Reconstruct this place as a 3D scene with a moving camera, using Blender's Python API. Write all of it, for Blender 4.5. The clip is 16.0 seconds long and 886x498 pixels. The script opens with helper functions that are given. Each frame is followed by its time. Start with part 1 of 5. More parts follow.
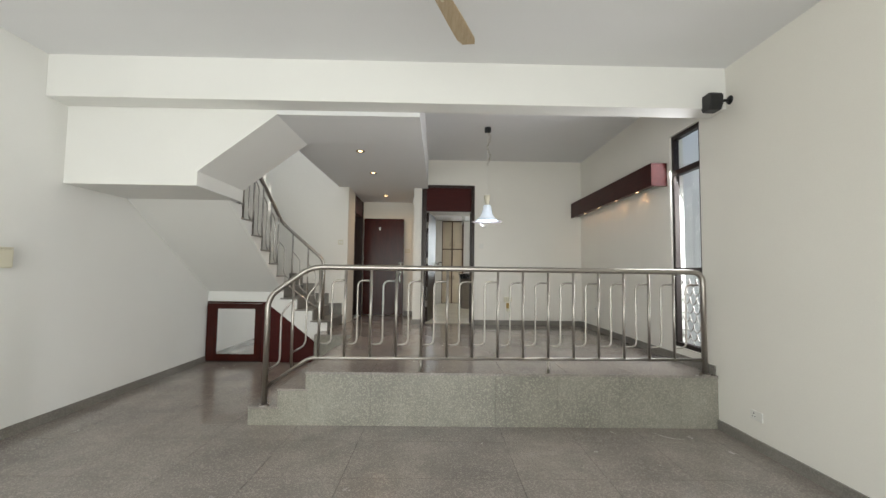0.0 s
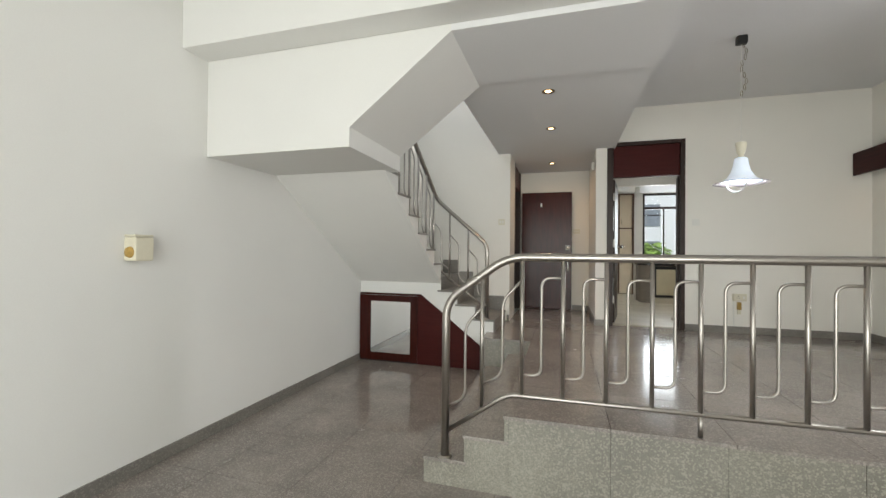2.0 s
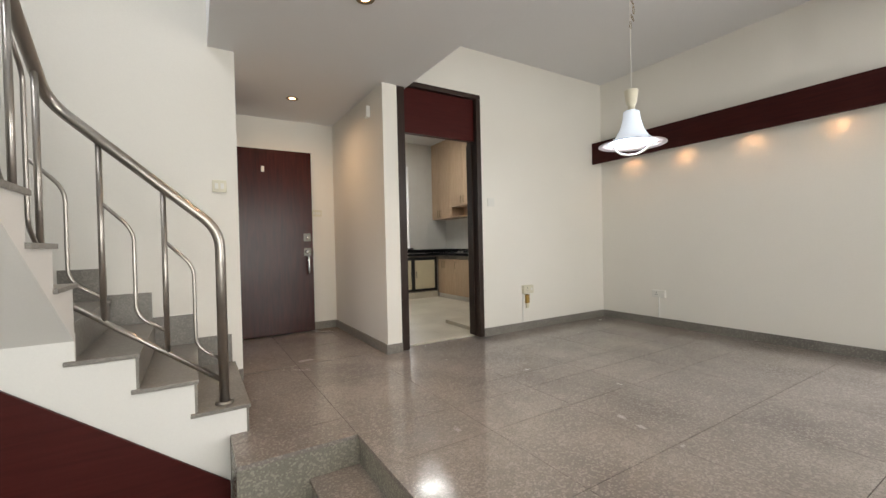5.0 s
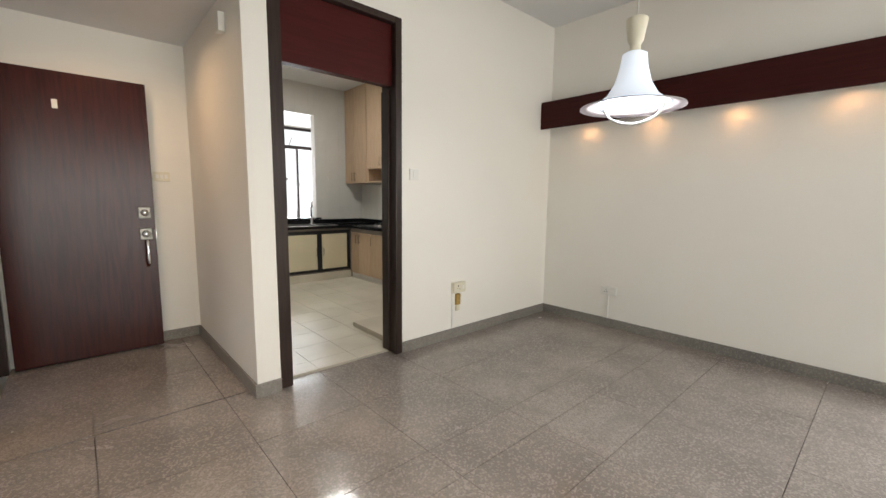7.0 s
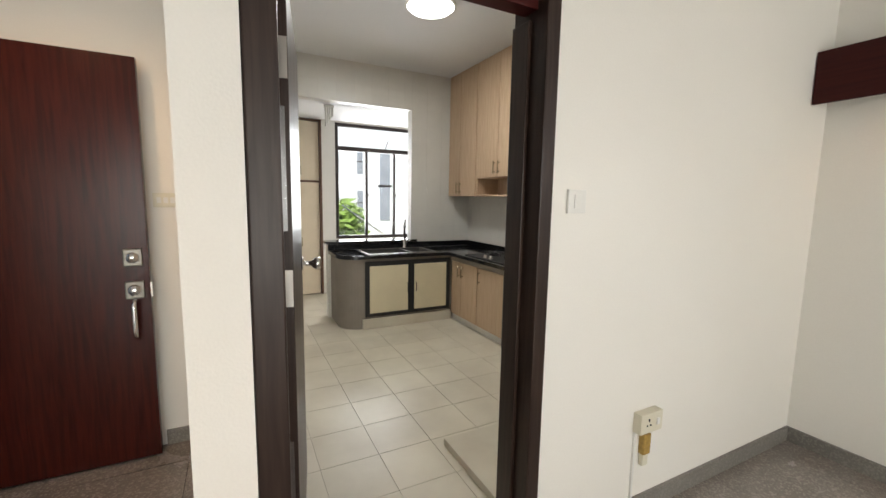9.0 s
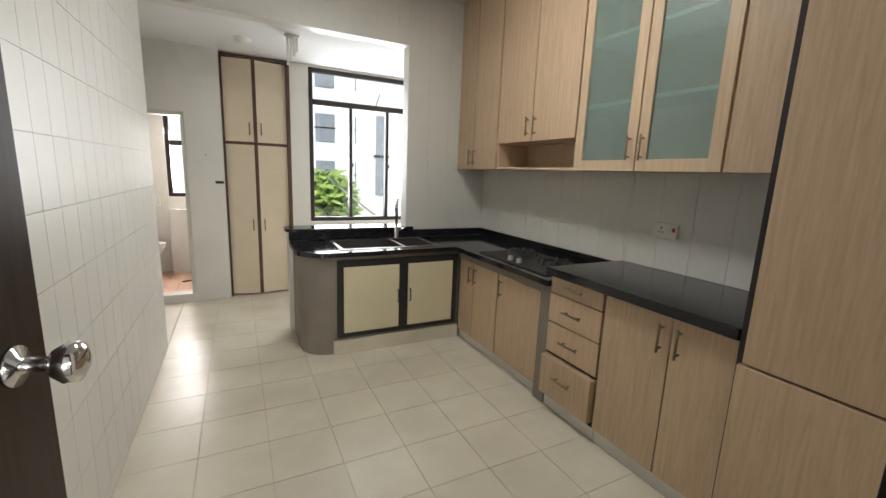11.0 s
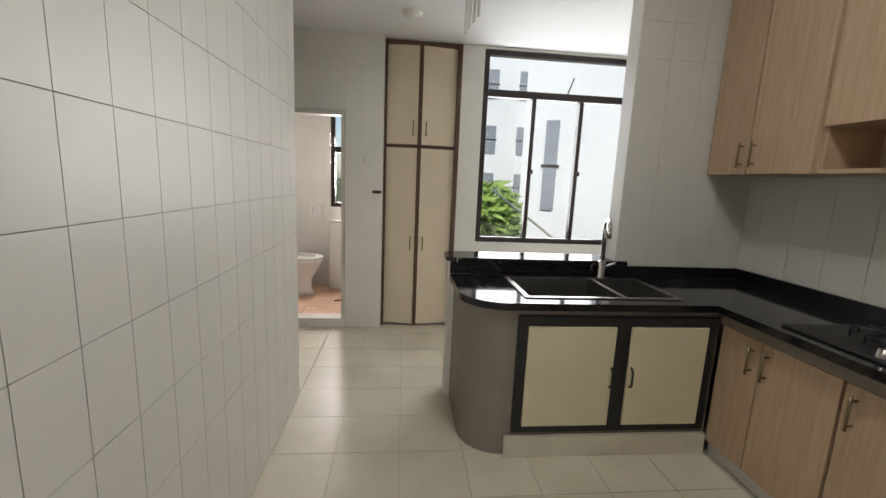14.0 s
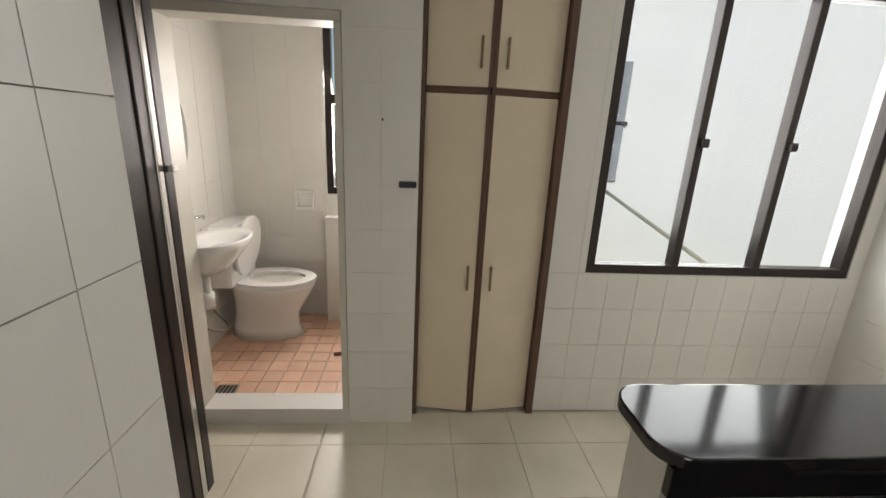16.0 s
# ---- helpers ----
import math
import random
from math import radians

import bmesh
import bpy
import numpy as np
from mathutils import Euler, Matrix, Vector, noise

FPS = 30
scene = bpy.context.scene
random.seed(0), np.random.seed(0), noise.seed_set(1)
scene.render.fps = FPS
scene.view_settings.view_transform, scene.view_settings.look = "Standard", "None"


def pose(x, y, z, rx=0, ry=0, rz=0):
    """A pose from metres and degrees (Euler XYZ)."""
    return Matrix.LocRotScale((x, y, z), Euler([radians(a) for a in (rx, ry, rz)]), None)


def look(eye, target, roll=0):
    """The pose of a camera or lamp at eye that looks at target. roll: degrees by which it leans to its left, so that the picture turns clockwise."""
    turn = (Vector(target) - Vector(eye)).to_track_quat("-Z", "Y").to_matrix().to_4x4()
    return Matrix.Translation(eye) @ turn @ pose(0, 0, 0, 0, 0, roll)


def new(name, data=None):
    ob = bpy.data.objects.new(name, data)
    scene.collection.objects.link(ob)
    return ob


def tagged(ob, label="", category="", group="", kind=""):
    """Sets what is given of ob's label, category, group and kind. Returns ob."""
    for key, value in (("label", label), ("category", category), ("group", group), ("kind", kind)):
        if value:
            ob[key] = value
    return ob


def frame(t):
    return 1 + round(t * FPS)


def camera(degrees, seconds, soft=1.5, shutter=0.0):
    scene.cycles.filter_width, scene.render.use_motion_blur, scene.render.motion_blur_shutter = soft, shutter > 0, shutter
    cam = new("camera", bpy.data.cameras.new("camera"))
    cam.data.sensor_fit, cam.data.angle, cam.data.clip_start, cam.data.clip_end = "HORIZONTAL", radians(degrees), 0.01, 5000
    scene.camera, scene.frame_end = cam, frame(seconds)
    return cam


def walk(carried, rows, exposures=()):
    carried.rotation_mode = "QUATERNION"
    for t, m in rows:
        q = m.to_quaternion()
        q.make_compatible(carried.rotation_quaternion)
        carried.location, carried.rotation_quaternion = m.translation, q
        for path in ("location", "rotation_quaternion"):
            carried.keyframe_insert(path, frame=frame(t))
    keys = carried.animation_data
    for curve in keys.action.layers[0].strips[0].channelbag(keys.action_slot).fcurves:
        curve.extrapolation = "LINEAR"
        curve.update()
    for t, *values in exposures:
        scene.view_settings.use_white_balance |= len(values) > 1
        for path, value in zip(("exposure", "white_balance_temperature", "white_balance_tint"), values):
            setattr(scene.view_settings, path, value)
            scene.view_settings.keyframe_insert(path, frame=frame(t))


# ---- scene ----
cam = camera(95.0, 16.0)
PATH = [
    (0, (0.599, -1.044, 1.41), (0.628, 0.952, 1.528), 0.8),
    (0.5, (0.524, -0.806, 1.444), (0.051, 1.132, 1.585), 1.8),
    (1, (0.339, -0.502, 1.45), (-0.387, 1.359, 1.548), 2.2),
    (1.5, (0.079, -0.138, 1.445), (-0.605, 1.741, 1.499), 1.4),
    (2, (-0.235, 0.263, 1.47), (-0.807, 2.179, 1.49), 0.6),
    (2.5, (-0.542, 0.677, 1.463), (-0.916, 2.641, 1.465), 0.2),
    (3, (-0.78, 1.13, 1.469), (-0.922, 3.125, 1.476), -0.1),
    (3.5, (-1.024, 1.595, 1.459), (-0.859, 3.588, 1.482), -0.2),
    (4, (-1.182, 2.023, 1.475), (-0.698, 3.963, 1.522), -0.9),
    (4.5, (-1.286, 2.427, 1.517), (-0.492, 4.263, 1.522), -1.0),
    (5, (-1.273, 2.827, 1.483), (-0.23, 4.533, 1.455), -1.3),
    (5.2, (-1.231, 2.959, 1.497), (-0.087, 4.599, 1.435), -1.1),
    (7.3, (-0.436, 3.828, 1.804), (0.882, 5.308, 1.534), 0.9),
    (7.5, (-0.356, 3.941, 1.852), (0.899, 5.472, 1.572), 0.8),
    (8, (-0.125, 4.273, 1.86), (0.979, 5.921, 1.602), 0.6),
    (8.5, (0.097, 4.672, 1.88), (1.089, 6.393, 1.649), 0.7),
    (9, (0.293, 5.1, 1.898), (1.195, 6.868, 1.657), 1.0),
    (9.2, (0.366, 5.264, 1.898), (1.21, 7.06, 1.645), 1.0),
    (11.3, (0.878, 6.35, 1.89), (1.796, 8.089, 1.525), 2.6),
    (11.5, (0.882, 6.375, 1.926), (1.837, 8.109, 1.643), 2.5),
    (12, (0.871, 6.41, 1.991), (1.84, 8.156, 1.892), 2.5),
    (12.5, (0.888, 6.481, 1.962), (1.674, 8.312, 1.794), 2.9),
    (13, (0.897, 6.632, 1.925), (1.389, 8.548, 1.628), 3.1),
    (13.5, (0.965, 6.996, 1.873), (1.252, 8.946, 1.531), 2.8),
    (14, (0.922, 7.426, 1.841), (1.122, 9.388, 1.509), 2.5),
    (14.5, (0.932, 7.878, 1.862), (1.102, 9.844, 1.537), 2.7),
    (15, (0.83, 8.321, 1.89), (1.042, 10.273, 1.508), 3.3),
    (15.5, (0.8, 8.751, 1.88), (0.934, 10.705, 1.473), 3.1),
    (15.7, (0.756, 8.933, 1.89), (0.884, 10.877, 1.439), 3.2),
    (16, (0.729, 9.175, 1.933), (0.874, 11.095, 1.392), 2.7),
]
walk(cam, [(t, look(eye, target, roll)) for t, eye, target, roll in PATH],
     [(0, -0.2, 6450, 10), (1.5, -0.12, 6450, 10), (3.5, 0.0, 6550, 12), (5, 0.3, 6650, 13), (7.5, 0.45, 6650, 13), (9, 0.5, 6650, 13), (11.5, 0.42, 6600, 12),
      (12.5, 0.42, 6600, 13), (13.5, 0.1, 6600, 14), (14.5, -0.08, 6700, 12), (15.5, -0.36, 6600, 11), (16, -0.24, 6850, 12)])


# ---- world, light ----
world = bpy.data.worlds.new("sky")
scene.world = world
world.use_nodes = True
wn = world.node_tree.nodes
sky = wn.new("ShaderNodeTexSky")
sky.sky_type = "NISHITA"
sky.sun_disc = False
sky.sun_elevation, sky.sun_rotation = radians(55), radians(200)
wn["Background"].inputs["Strength"].default_value = 0.14
world.node_tree.links.new(sky.outputs[0], wn["Background"].inputs[0])


def lamp(name, kind, m, energy, colour=(1, 1, 1), size=1.0, size_y=None, spot=None, blend=0.5):
    d = bpy.data.lights.new(name, kind)
    d.energy, d.color = energy, colour
    if kind == "AREA":
        d.size = size
        if size_y:
            d.shape, d.size_y = "RECTANGLE", size_y
    elif kind == "SUN":
        d.angle = radians(size)
    else:
        d.shadow_soft_size = size
    if spot:
        d.spot_size, d.spot_blend = radians(spot), blend
    ob = new(name, d)
    ob.matrix_world = m
    return ob


SUN_DIR = Vector((0.22, 0.65, -0.85))
lamp("sun", "SUN", look((0, 0, 20), Vector((0, 0, 20)) + SUN_DIR), 4.2, (1, 0.95, 0.88), 0.6)
# sky light that comes in through the openings
lamp("garden_daylight", "AREA", look((-0.25, -3.05, 1.45), (-1.5, 3, 0.9)), 240, (0.98, 1.0, 0.95), 4.7, 2.6)
lamp("dining_window_daylight", "AREA", look((3.46, 3.14, 1.85), (1, 3.3, 0.9)), 52, (0.98, 0.98, 1.0), 0.5, 2.2)
lamp("yard_window_daylight", "AREA", look((2.22, 11.34, 2.12), (2.1, 9, 1.3)), 50, (0.95, 0.98, 1.0), 1.35, 1.5)
lamp("bathroom_window_daylight", "AREA", look((0.3, 12.2, 1.95), (0.1, 11, 1.2)), 44, (1.0, 0.97, 0.95), 0.35, 0.8)
lamp("stair_window_daylight", "AREA", look((-2.95, 4.9, 4.9), (-1, 5.2, 3.4)), 42, (0.95, 0.98, 1.0), 1.5, 1.2)

# ---- measures ----
XL, XR = -2.87, 3.19            # living and dining side walls
LF, PLAT, KF, WF = 0.03, 0.505, 0.52, 0.60  # floor heights: living, dining, kitchen, bathroom
YF = 2.70                       # front of the dining platform
YD = 6.20                       # wall between dining and kitchen
KL, KR = 0.325, 3.04             # kitchen side walls
YP = 9.76                       # partition to the yard
YB = 10.93                      # yard's back wall


# ---- materials ----
def mat(name, base, rough=0.5, metal=0.0, var=0.06, scale=3.0, bump=0.0, bump_scale=60.0, coat=0.0, tint=None, island=0.0, fine=0.03, trans=0.0):
    m = bpy.data.materials.new(name)
    m.use_nodes = True
    nt = m.node_tree
    n, l = nt.nodes, nt.links
    b = n["Principled BSDF"]
    b.inputs["Roughness"].default_value = rough
    b.inputs["Metallic"].default_value = metal
    b.inputs["Coat Weight"].default_value = coat
    b.inputs["Coat Roughness"].default_value = 0.06
    b.inputs["Transmission Weight"].default_value = trans
    tc = n.new("ShaderNodeTexCoord")
    big = n.new("ShaderNodeTexNoise")
    big.inputs["Scale"].default_value = scale
    big.inputs["Detail"].default_value = 4
    small = n.new("ShaderNodeTexNoise")
    small.inputs["Scale"].default_value = bump_scale
    small.inputs["Detail"].default_value = 3
    geo = n.new("ShaderNodeNewGeometry")
    for t in (big, small):
        l.new(geo.outputs["Position"], t.inputs["Vector"])
    ramp = n.new("ShaderNodeMapRange")
    ramp.inputs["From Min"].default_value, ramp.inputs["From Max"].default_value = 0.3, 0.7
    ramp.inputs["To Min"].default_value, ramp.inputs["To Max"].default_value = 0.0, 1.0
    l.new(big.outputs["Fac"], ramp.inputs["Value"])
    mix = n.new("ShaderNodeMix")
    mix.data_type = "RGBA"
    c2 = tint or tuple(max(0, c * (1 - 2 * var)) for c in base)
    mix.inputs["A"].default_value = (*base, 1)
    mix.inputs["B"].default_value = (*c2, 1)
    l.new(ramp.outputs[0], mix.inputs["Factor"])
    hsv = n.new("ShaderNodeHueSaturation")
    l.new(mix.outputs["Result"], hsv.inputs["Color"])
    val = n.new("ShaderNodeMath")
    val.operation = "MULTIPLY_ADD"
    val.inputs[1].default_value = fine * 2
    val.inputs[2].default_value = 1 - fine
    l.new(small.outputs["Fac"], val.inputs[0])
    last = val.outputs[0]
    if island:
        info = n.new("ShaderNodeObjectInfo")
        add = n.new("ShaderNodeMath")
        add.operation = "MULTIPLY_ADD"
        add.inputs[1].default_value = island
        l.new(info.outputs["Random"], add.inputs[0])
        l.new(last, add.inputs[2])
        last = add.outputs[0]
    l.new(last, hsv.inputs["Value"])
    l.new(hsv.outputs[0], b.inputs["Base Color"])
    rr = n.new("ShaderNodeMapRange")
    rr.inputs["To Min"].default_value, rr.inputs["To Max"].default_value = max(0.02, rough * 0.8), min(1, rough * 1.25)
    l.new(big.outputs["Fac"], rr.inputs["Value"])
    l.new(rr.outputs[0], b.inputs["Roughness"])
    if bump:
        bm_ = n.new("ShaderNodeBump")
        bm_.inputs["Strength"].default_value = bump
        bm_.inputs["Distance"].default_value = 0.01
        l.new(small.outputs["Fac"], bm_.inputs["Height"])
        l.new(bm_.outputs[0], b.inputs["Normal"])
    return m


def granite(name, light, dark, warm, rough, island=0.12, worn=0.0):
    """Speckled polished granite: two sizes of grain and a faint cloud."""
    m = mat(name, light, rough, var=0.2, scale=1.7, island=island)
    nt = m.node_tree
    n, l = nt.nodes, nt.links
    b = n["Principled BSDF"]
    src = b.inputs["Base Color"].links[0].from_socket
    geo = next(x for x in n if x.type == "NEW_GEOMETRY")
    for sc, col, lo, hi in ((230, dark, 0.0, 0.42), (120, warm, 0.0, 0.3)):
        v = n.new("ShaderNodeTexVoronoi")
        v.inputs["Scale"].default_value = sc
        l.new(geo.outputs["Position"], v.inputs["Vector"])
        sep = n.new("ShaderNodeSeparateColor")
        l.new(v.outputs["Color"], sep.inputs[0])
        r = n.new("ShaderNodeMapRange")
        r.inputs["From Min"].default_value, r.inputs["From Max"].default_value = hi, hi - 0.1
        l.new(sep.outputs[0], r.inputs["Value"])
        k = n.new("ShaderNodeMath")
        k.operation = "MULTIPLY"
        k.inputs[1].default_value = 0.5
        l.new(r.outputs[0], k.inputs[0])
        mx = n.new("ShaderNodeMix")
        mx.data_type = "RGBA"
        mx.inputs["B"].default_value = (*col, 1)
        l.new(k.outputs[0], mx.inputs["Factor"])
        l.new(src, mx.inputs["A"])
        src = mx.outputs["Result"]
    if worn:
        # cloudy traffic stains that also dull the polish
        st = n.new("ShaderNodeTexNoise")
        st.inputs["Scale"].default_value = 2.6
        st.inputs["Detail"].default_value = 7
        st.inputs["Roughness"].default_value = 0.65
        st.inputs["Distortion"].default_value = 1.2
        l.new(geo.outputs["Position"], st.inputs["Vector"])
        sr = n.new("ShaderNodeMapRange")
        sr.inputs["From Min"].default_value, sr.inputs["From Max"].default_value = 0.47, 0.68
        sr.inputs["To Max"].default_value = worn
        l.new(st.outputs["Fac"], sr.inputs["Value"])
        mx = n.new("ShaderNodeMix")
        mx.data_type = "RGBA"
        mx.inputs["B"].default_value = (*[c * 0.5 for c in light], 1)
        l.new(sr.outputs[0], mx.inputs["Factor"])
        l.new(src, mx.inputs["A"])
        src = mx.outputs["Result"]
        dull = n.new("ShaderNodeMath")
        dull.operation = "MULTIPLY_ADD"
        dull.inputs[1].default_value = 0.5
        l.new(sr.outputs[0], dull.inputs[0])
        l.new(b.inputs["Roughness"].links[0].from_socket, dull.inputs[2])
        l.new(dull.outputs[0], b.inputs["Roughness"])
    l.new(src, b.inputs["Base Color"])
    return m


def wood(name, a, c, rough, axis=2, scale=9.0, coat=0.0, spec=0.35):
    """Grain stretched along one axis (0, 1, 2)."""
    m = mat(name, a, rough, coat=coat)
    nt = m.node_tree
    n, l = nt.nodes, nt.links
    b = n["Principled BSDF"]
    geo = next(x for x in n if x.type == "NEW_GEOMETRY")
    mp = n.new("ShaderNodeMapping")
    s = [scale * 6] * 3
    s[axis] = scale * 0.35
    mp.inputs["Scale"].default_value = s
    l.new(geo.outputs["Position"], mp.inputs["Vector"])
    t = n.new("ShaderNodeTexNoise")
    t.inputs["Scale"].default_value = 1.6
    t.inputs["Detail"].default_value = 6
    t.inputs["Distortion"].default_value = 0.6
    l.new(mp.outputs[0], t.inputs["Vector"])
    r = n.new("ShaderNodeMapRange")
    r.inputs["From Min"].default_value, r.inputs["From Max"].default_value = 0.32, 0.68
    l.new(t.outputs["Fac"], r.inputs["Value"])
    mx = n.new("ShaderNodeMix")
    mx.data_type = "RGBA"
    mx.inputs["A"].default_value, mx.inputs["B"].default_value = (*a, 1), (*c, 1)
    l.new(r.outputs[0], mx.inputs["Factor"])
    info = n.new("ShaderNodeObjectInfo")
    k = n.new("ShaderNodeMath")
    k.operation = "MULTIPLY_ADD"
    k.inputs[1].default_value, k.inputs[2].default_value = 0.12, 0.94
    l.new(info.outputs["Random"], k.inputs[0])
    hsv = n.new("ShaderNodeHueSaturation")
    l.new(k.outputs[0], hsv.inputs["Value"])
    l.new(mx.outputs["Result"], hsv.inputs["Color"])
    l.new(hsv.outputs[0], b.inputs["Base Color"])
    b.inputs["Specular IOR Level"].default_value = spec
    return m


def glow(name, colour, strength):
    m = bpy.data.materials.new(name)
    m.use_nodes = True
    b = m.node_tree.nodes["Principled BSDF"]
    b.inputs["Base Color"].default_value = (*colour, 1)
    b.inputs["Emission Color"].default_value = (*colour, 1)
    b.inputs["Emission Strength"].default_value = strength
    return m


def glass(name, colour=(1, 1, 1), rough=0.0):
    m = bpy.data.materials.new(name)
    m.use_nodes = True
    nt = m.node_tree
    n, l = nt.nodes, nt.links
    out = n["Material Output"]
    n.remove(n["Principled BSDF"])
    tr = n.new("ShaderNodeBsdfTransparent")
    tr.inputs[0].default_value = (*colour, 1)
    gl = n.new("ShaderNodeBsdfGlossy")
    gl.inputs["Roughness"].default_value = 0.02
    lw = n.new("ShaderNodeLayerWeight")
    lw.inputs[0].default_value = 0.5
    pw = n.new("ShaderNodeMath")
    pw.operation = "POWER"
    pw.inputs[1].default_value = 4.0
    l.new(lw.outputs["Facing"], pw.inputs[0])
    fr = n.new("ShaderNodeMath")
    fr.operation = "MULTIPLY_ADD"
    fr.inputs[1].default_value, fr.inputs[2].default_value = 0.7, 0.04
    l.new(pw.outputs[0], fr.inputs[0])
    mx = n.new("ShaderNodeMixShader")
    l.new(fr.outputs[0], mx.inputs[0])
    l.new(tr.outputs[0], mx.inputs[1])
    l.new(gl.outputs[0], mx.inputs[2])
    l.new(mx.outputs[0], out.inputs[0])
    return m


WALL = mat("wall_paint", (0.81, 0.785, 0.722), 0.62, var=0.02, scale=0.9, bump=0.06, bump_scale=130)
WALL_W = mat("wall_paint_white", (0.80, 0.795, 0.765), 0.6, var=0.02, scale=0.9, bump=0.06, bump_scale=130)
CEIL = mat("ceiling_paint", (0.78, 0.78, 0.785), 0.75, var=0.015, scale=0.7, bump=0.05, bump_scale=110)
GRAN = granite("granite_floor", (0.325, 0.288, 0.257), (0.17, 0.155, 0.145), (0.42, 0.38, 0.345), 0.10, 0.08, worn=0.35)
GRAN_R = granite("granite_riser", (0.30, 0.285, 0.24), (0.17, 0.16, 0.135), (0.42, 0.40, 0.33), 0.22, 0.08)
GRAN_B = granite("granite_skirting", (0.245, 0.228, 0.203), (0.15, 0.14, 0.125), (0.30, 0.28, 0.25), 0.35, 0.05)
JOINT = mat("joint", (0.20, 0.185, 0.165), 0.8)
STEEL = mat("stainless_steel", (0.43, 0.40, 0.365), 0.31, 1.0, var=0.05, scale=5, bump_scale=200)
LOCK = mat("worn_dark_steel", (0.22, 0.205, 0.18), 0.35, 0.9, var=0.1, scale=20)
CHROME = mat("chrome", (0.75, 0.75, 0.75), 0.1, 1.0, var=0.02)
RED = wood("dark_red_wood", (0.050, 0.0075, 0.0045), (0.027, 0.004, 0.003), 0.22, 2, 6, 0.0, 0.24)
REDX = wood("dark_red_wood_across", (0.050, 0.010, 0.008), (0.030, 0.006, 0.006), 0.36, 1, 6, 0.0, 0.12)
PANEL = wood("red_panel", (0.062, 0.010, 0.0085), (0.046, 0.007, 0.006), 0.4, 0, 5, 0.0, 0.15)
FRAME = wood("dark_brown_frame", (0.040, 0.024, 0.018), (0.022, 0.012, 0.009), 0.34, 2, 7, 0.0, 0.3)
OAK = wood("light_oak_laminate", (0.56, 0.41, 0.28), (0.47, 0.33, 0.215), 0.38, 2, 8)
OAK_P = wood("pale_oak_frame", (0.62, 0.47, 0.32), (0.54, 0.39, 0.255), 0.38, 2, 8)
CREAM = mat("cream_laminate", (0.68, 0.60, 0.42), 0.45, var=0.04, scale=4)
LARD = mat("larder_laminate", (0.66, 0.56, 0.42), 0.45, var=0.05, scale=2.5)
LEDGE_B = wood("larder_brown_edge", (0.12, 0.065, 0.04), (0.08, 0.04, 0.025), 0.5, 2, 8)
TAUPE = mat("taupe_render", (0.24, 0.205, 0.17), 0.6, var=0.08, scale=4, bump=0.08)
BLACK = granite("black_granite", (0.012, 0.012, 0.014), (0.006, 0.006, 0.007), (0.019, 0.019, 0.021), 0.09, 0.0)
ALU = mat("dark_bronze_aluminium", (0.035, 0.026, 0.023), 0.38, 0.5, var=0.1, scale=6)
# near black painted in for shade in door gaps and slots; also plinth, nail
DARK = mat("dark_gap", (0.012, 0.009, 0.008), 0.7)
TILE = mat("white_wall_tile", (0.69, 0.67, 0.625), 0.36, var=0.04, scale=1.5, bump=0.02, bump_scale=14, coat=0.0, island=0.03)
GROUT = mat("grout", (0.56, 0.53, 0.48), 0.8, var=0.1, scale=6)
KTILE = mat("cream_floor_tile", (0.66, 0.61, 0.50), 0.33, var=0.07, scale=2.2, tint=(0.53, 0.48, 0.385), bump=0.015, bump_scale=16, island=0.06)
TERRA = mat("terracotta_tile", (0.56, 0.33, 0.22), 0.38, var=0.1, scale=6, tint=(0.62, 0.42, 0.31), island=0.2)
CERAM = mat("white_ceramic", (0.80, 0.79, 0.76), 0.12, var=0.01, coat=0.4)
PLAST = mat("ivory_plastic", (0.70, 0.66, 0.52), 0.4, var=0.03, scale=8)
PLASTW = mat("white_plastic", (0.76, 0.75, 0.70), 0.4, var=0.02, scale=8)
YELL = mat("aged_yellow_plastic", (0.48, 0.30, 0.07), 0.5, var=0.2, scale=50)
BLKP = mat("black_plastic", (0.014, 0.014, 0.015), 0.42, var=0.1)
MIRR = mat("mirror", (0.88, 0.89, 0.89), 0.015, 1.0, var=0.0, fine=0.0)
GLASS = glass("window_glass", (0.96, 0.98, 0.98))
FROST = mat("frosted_glass", (0.64, 0.80, 0.73), 0.24, var=0.03, scale=2, coat=0.3, trans=0.78)
SINK = mat("dark_sink", (0.075, 0.073, 0.068), 0.4, 0.3, var=0.05)
BRASS = mat("aged_brass", (0.30, 0.24, 0.15), 0.35, 0.9, var=0.1)
BULB = glow("warm_bulb", (1.0, 0.66, 0.36), 6)
SHADE = glow("white_glass_shade", (0.76, 0.85, 0.96), 0.34)
DIFF = glow("lamp_diffuser", (0.97, 1.0, 0.97), 3.2)
EXT = mat("white_render", (0.82, 0.84, 0.85), 0.8, var=0.04, scale=0.5)
EXTG = mat("grey_window", (0.30, 0.33, 0.37), 0.25, var=0.1)
LEAF = mat("leaf", (0.26, 0.40, 0.08), 0.5, var=0.3, scale=3, island=0.0)
BARK = mat("bark", (0.10, 0.07, 0.045), 0.8, var=0.2, scale=20)
LAWN = mat("ground_green", (0.09, 0.12, 0.05), 0.9, var=0.3, scale=1.5)
CONC = mat("concrete", (0.33, 0.32, 0.30), 0.8, var=0.15, scale=2)
FANW = wood("fan_blade", (0.52, 0.42, 0.29), (0.43, 0.33, 0.21), 0.35, 1, 8)
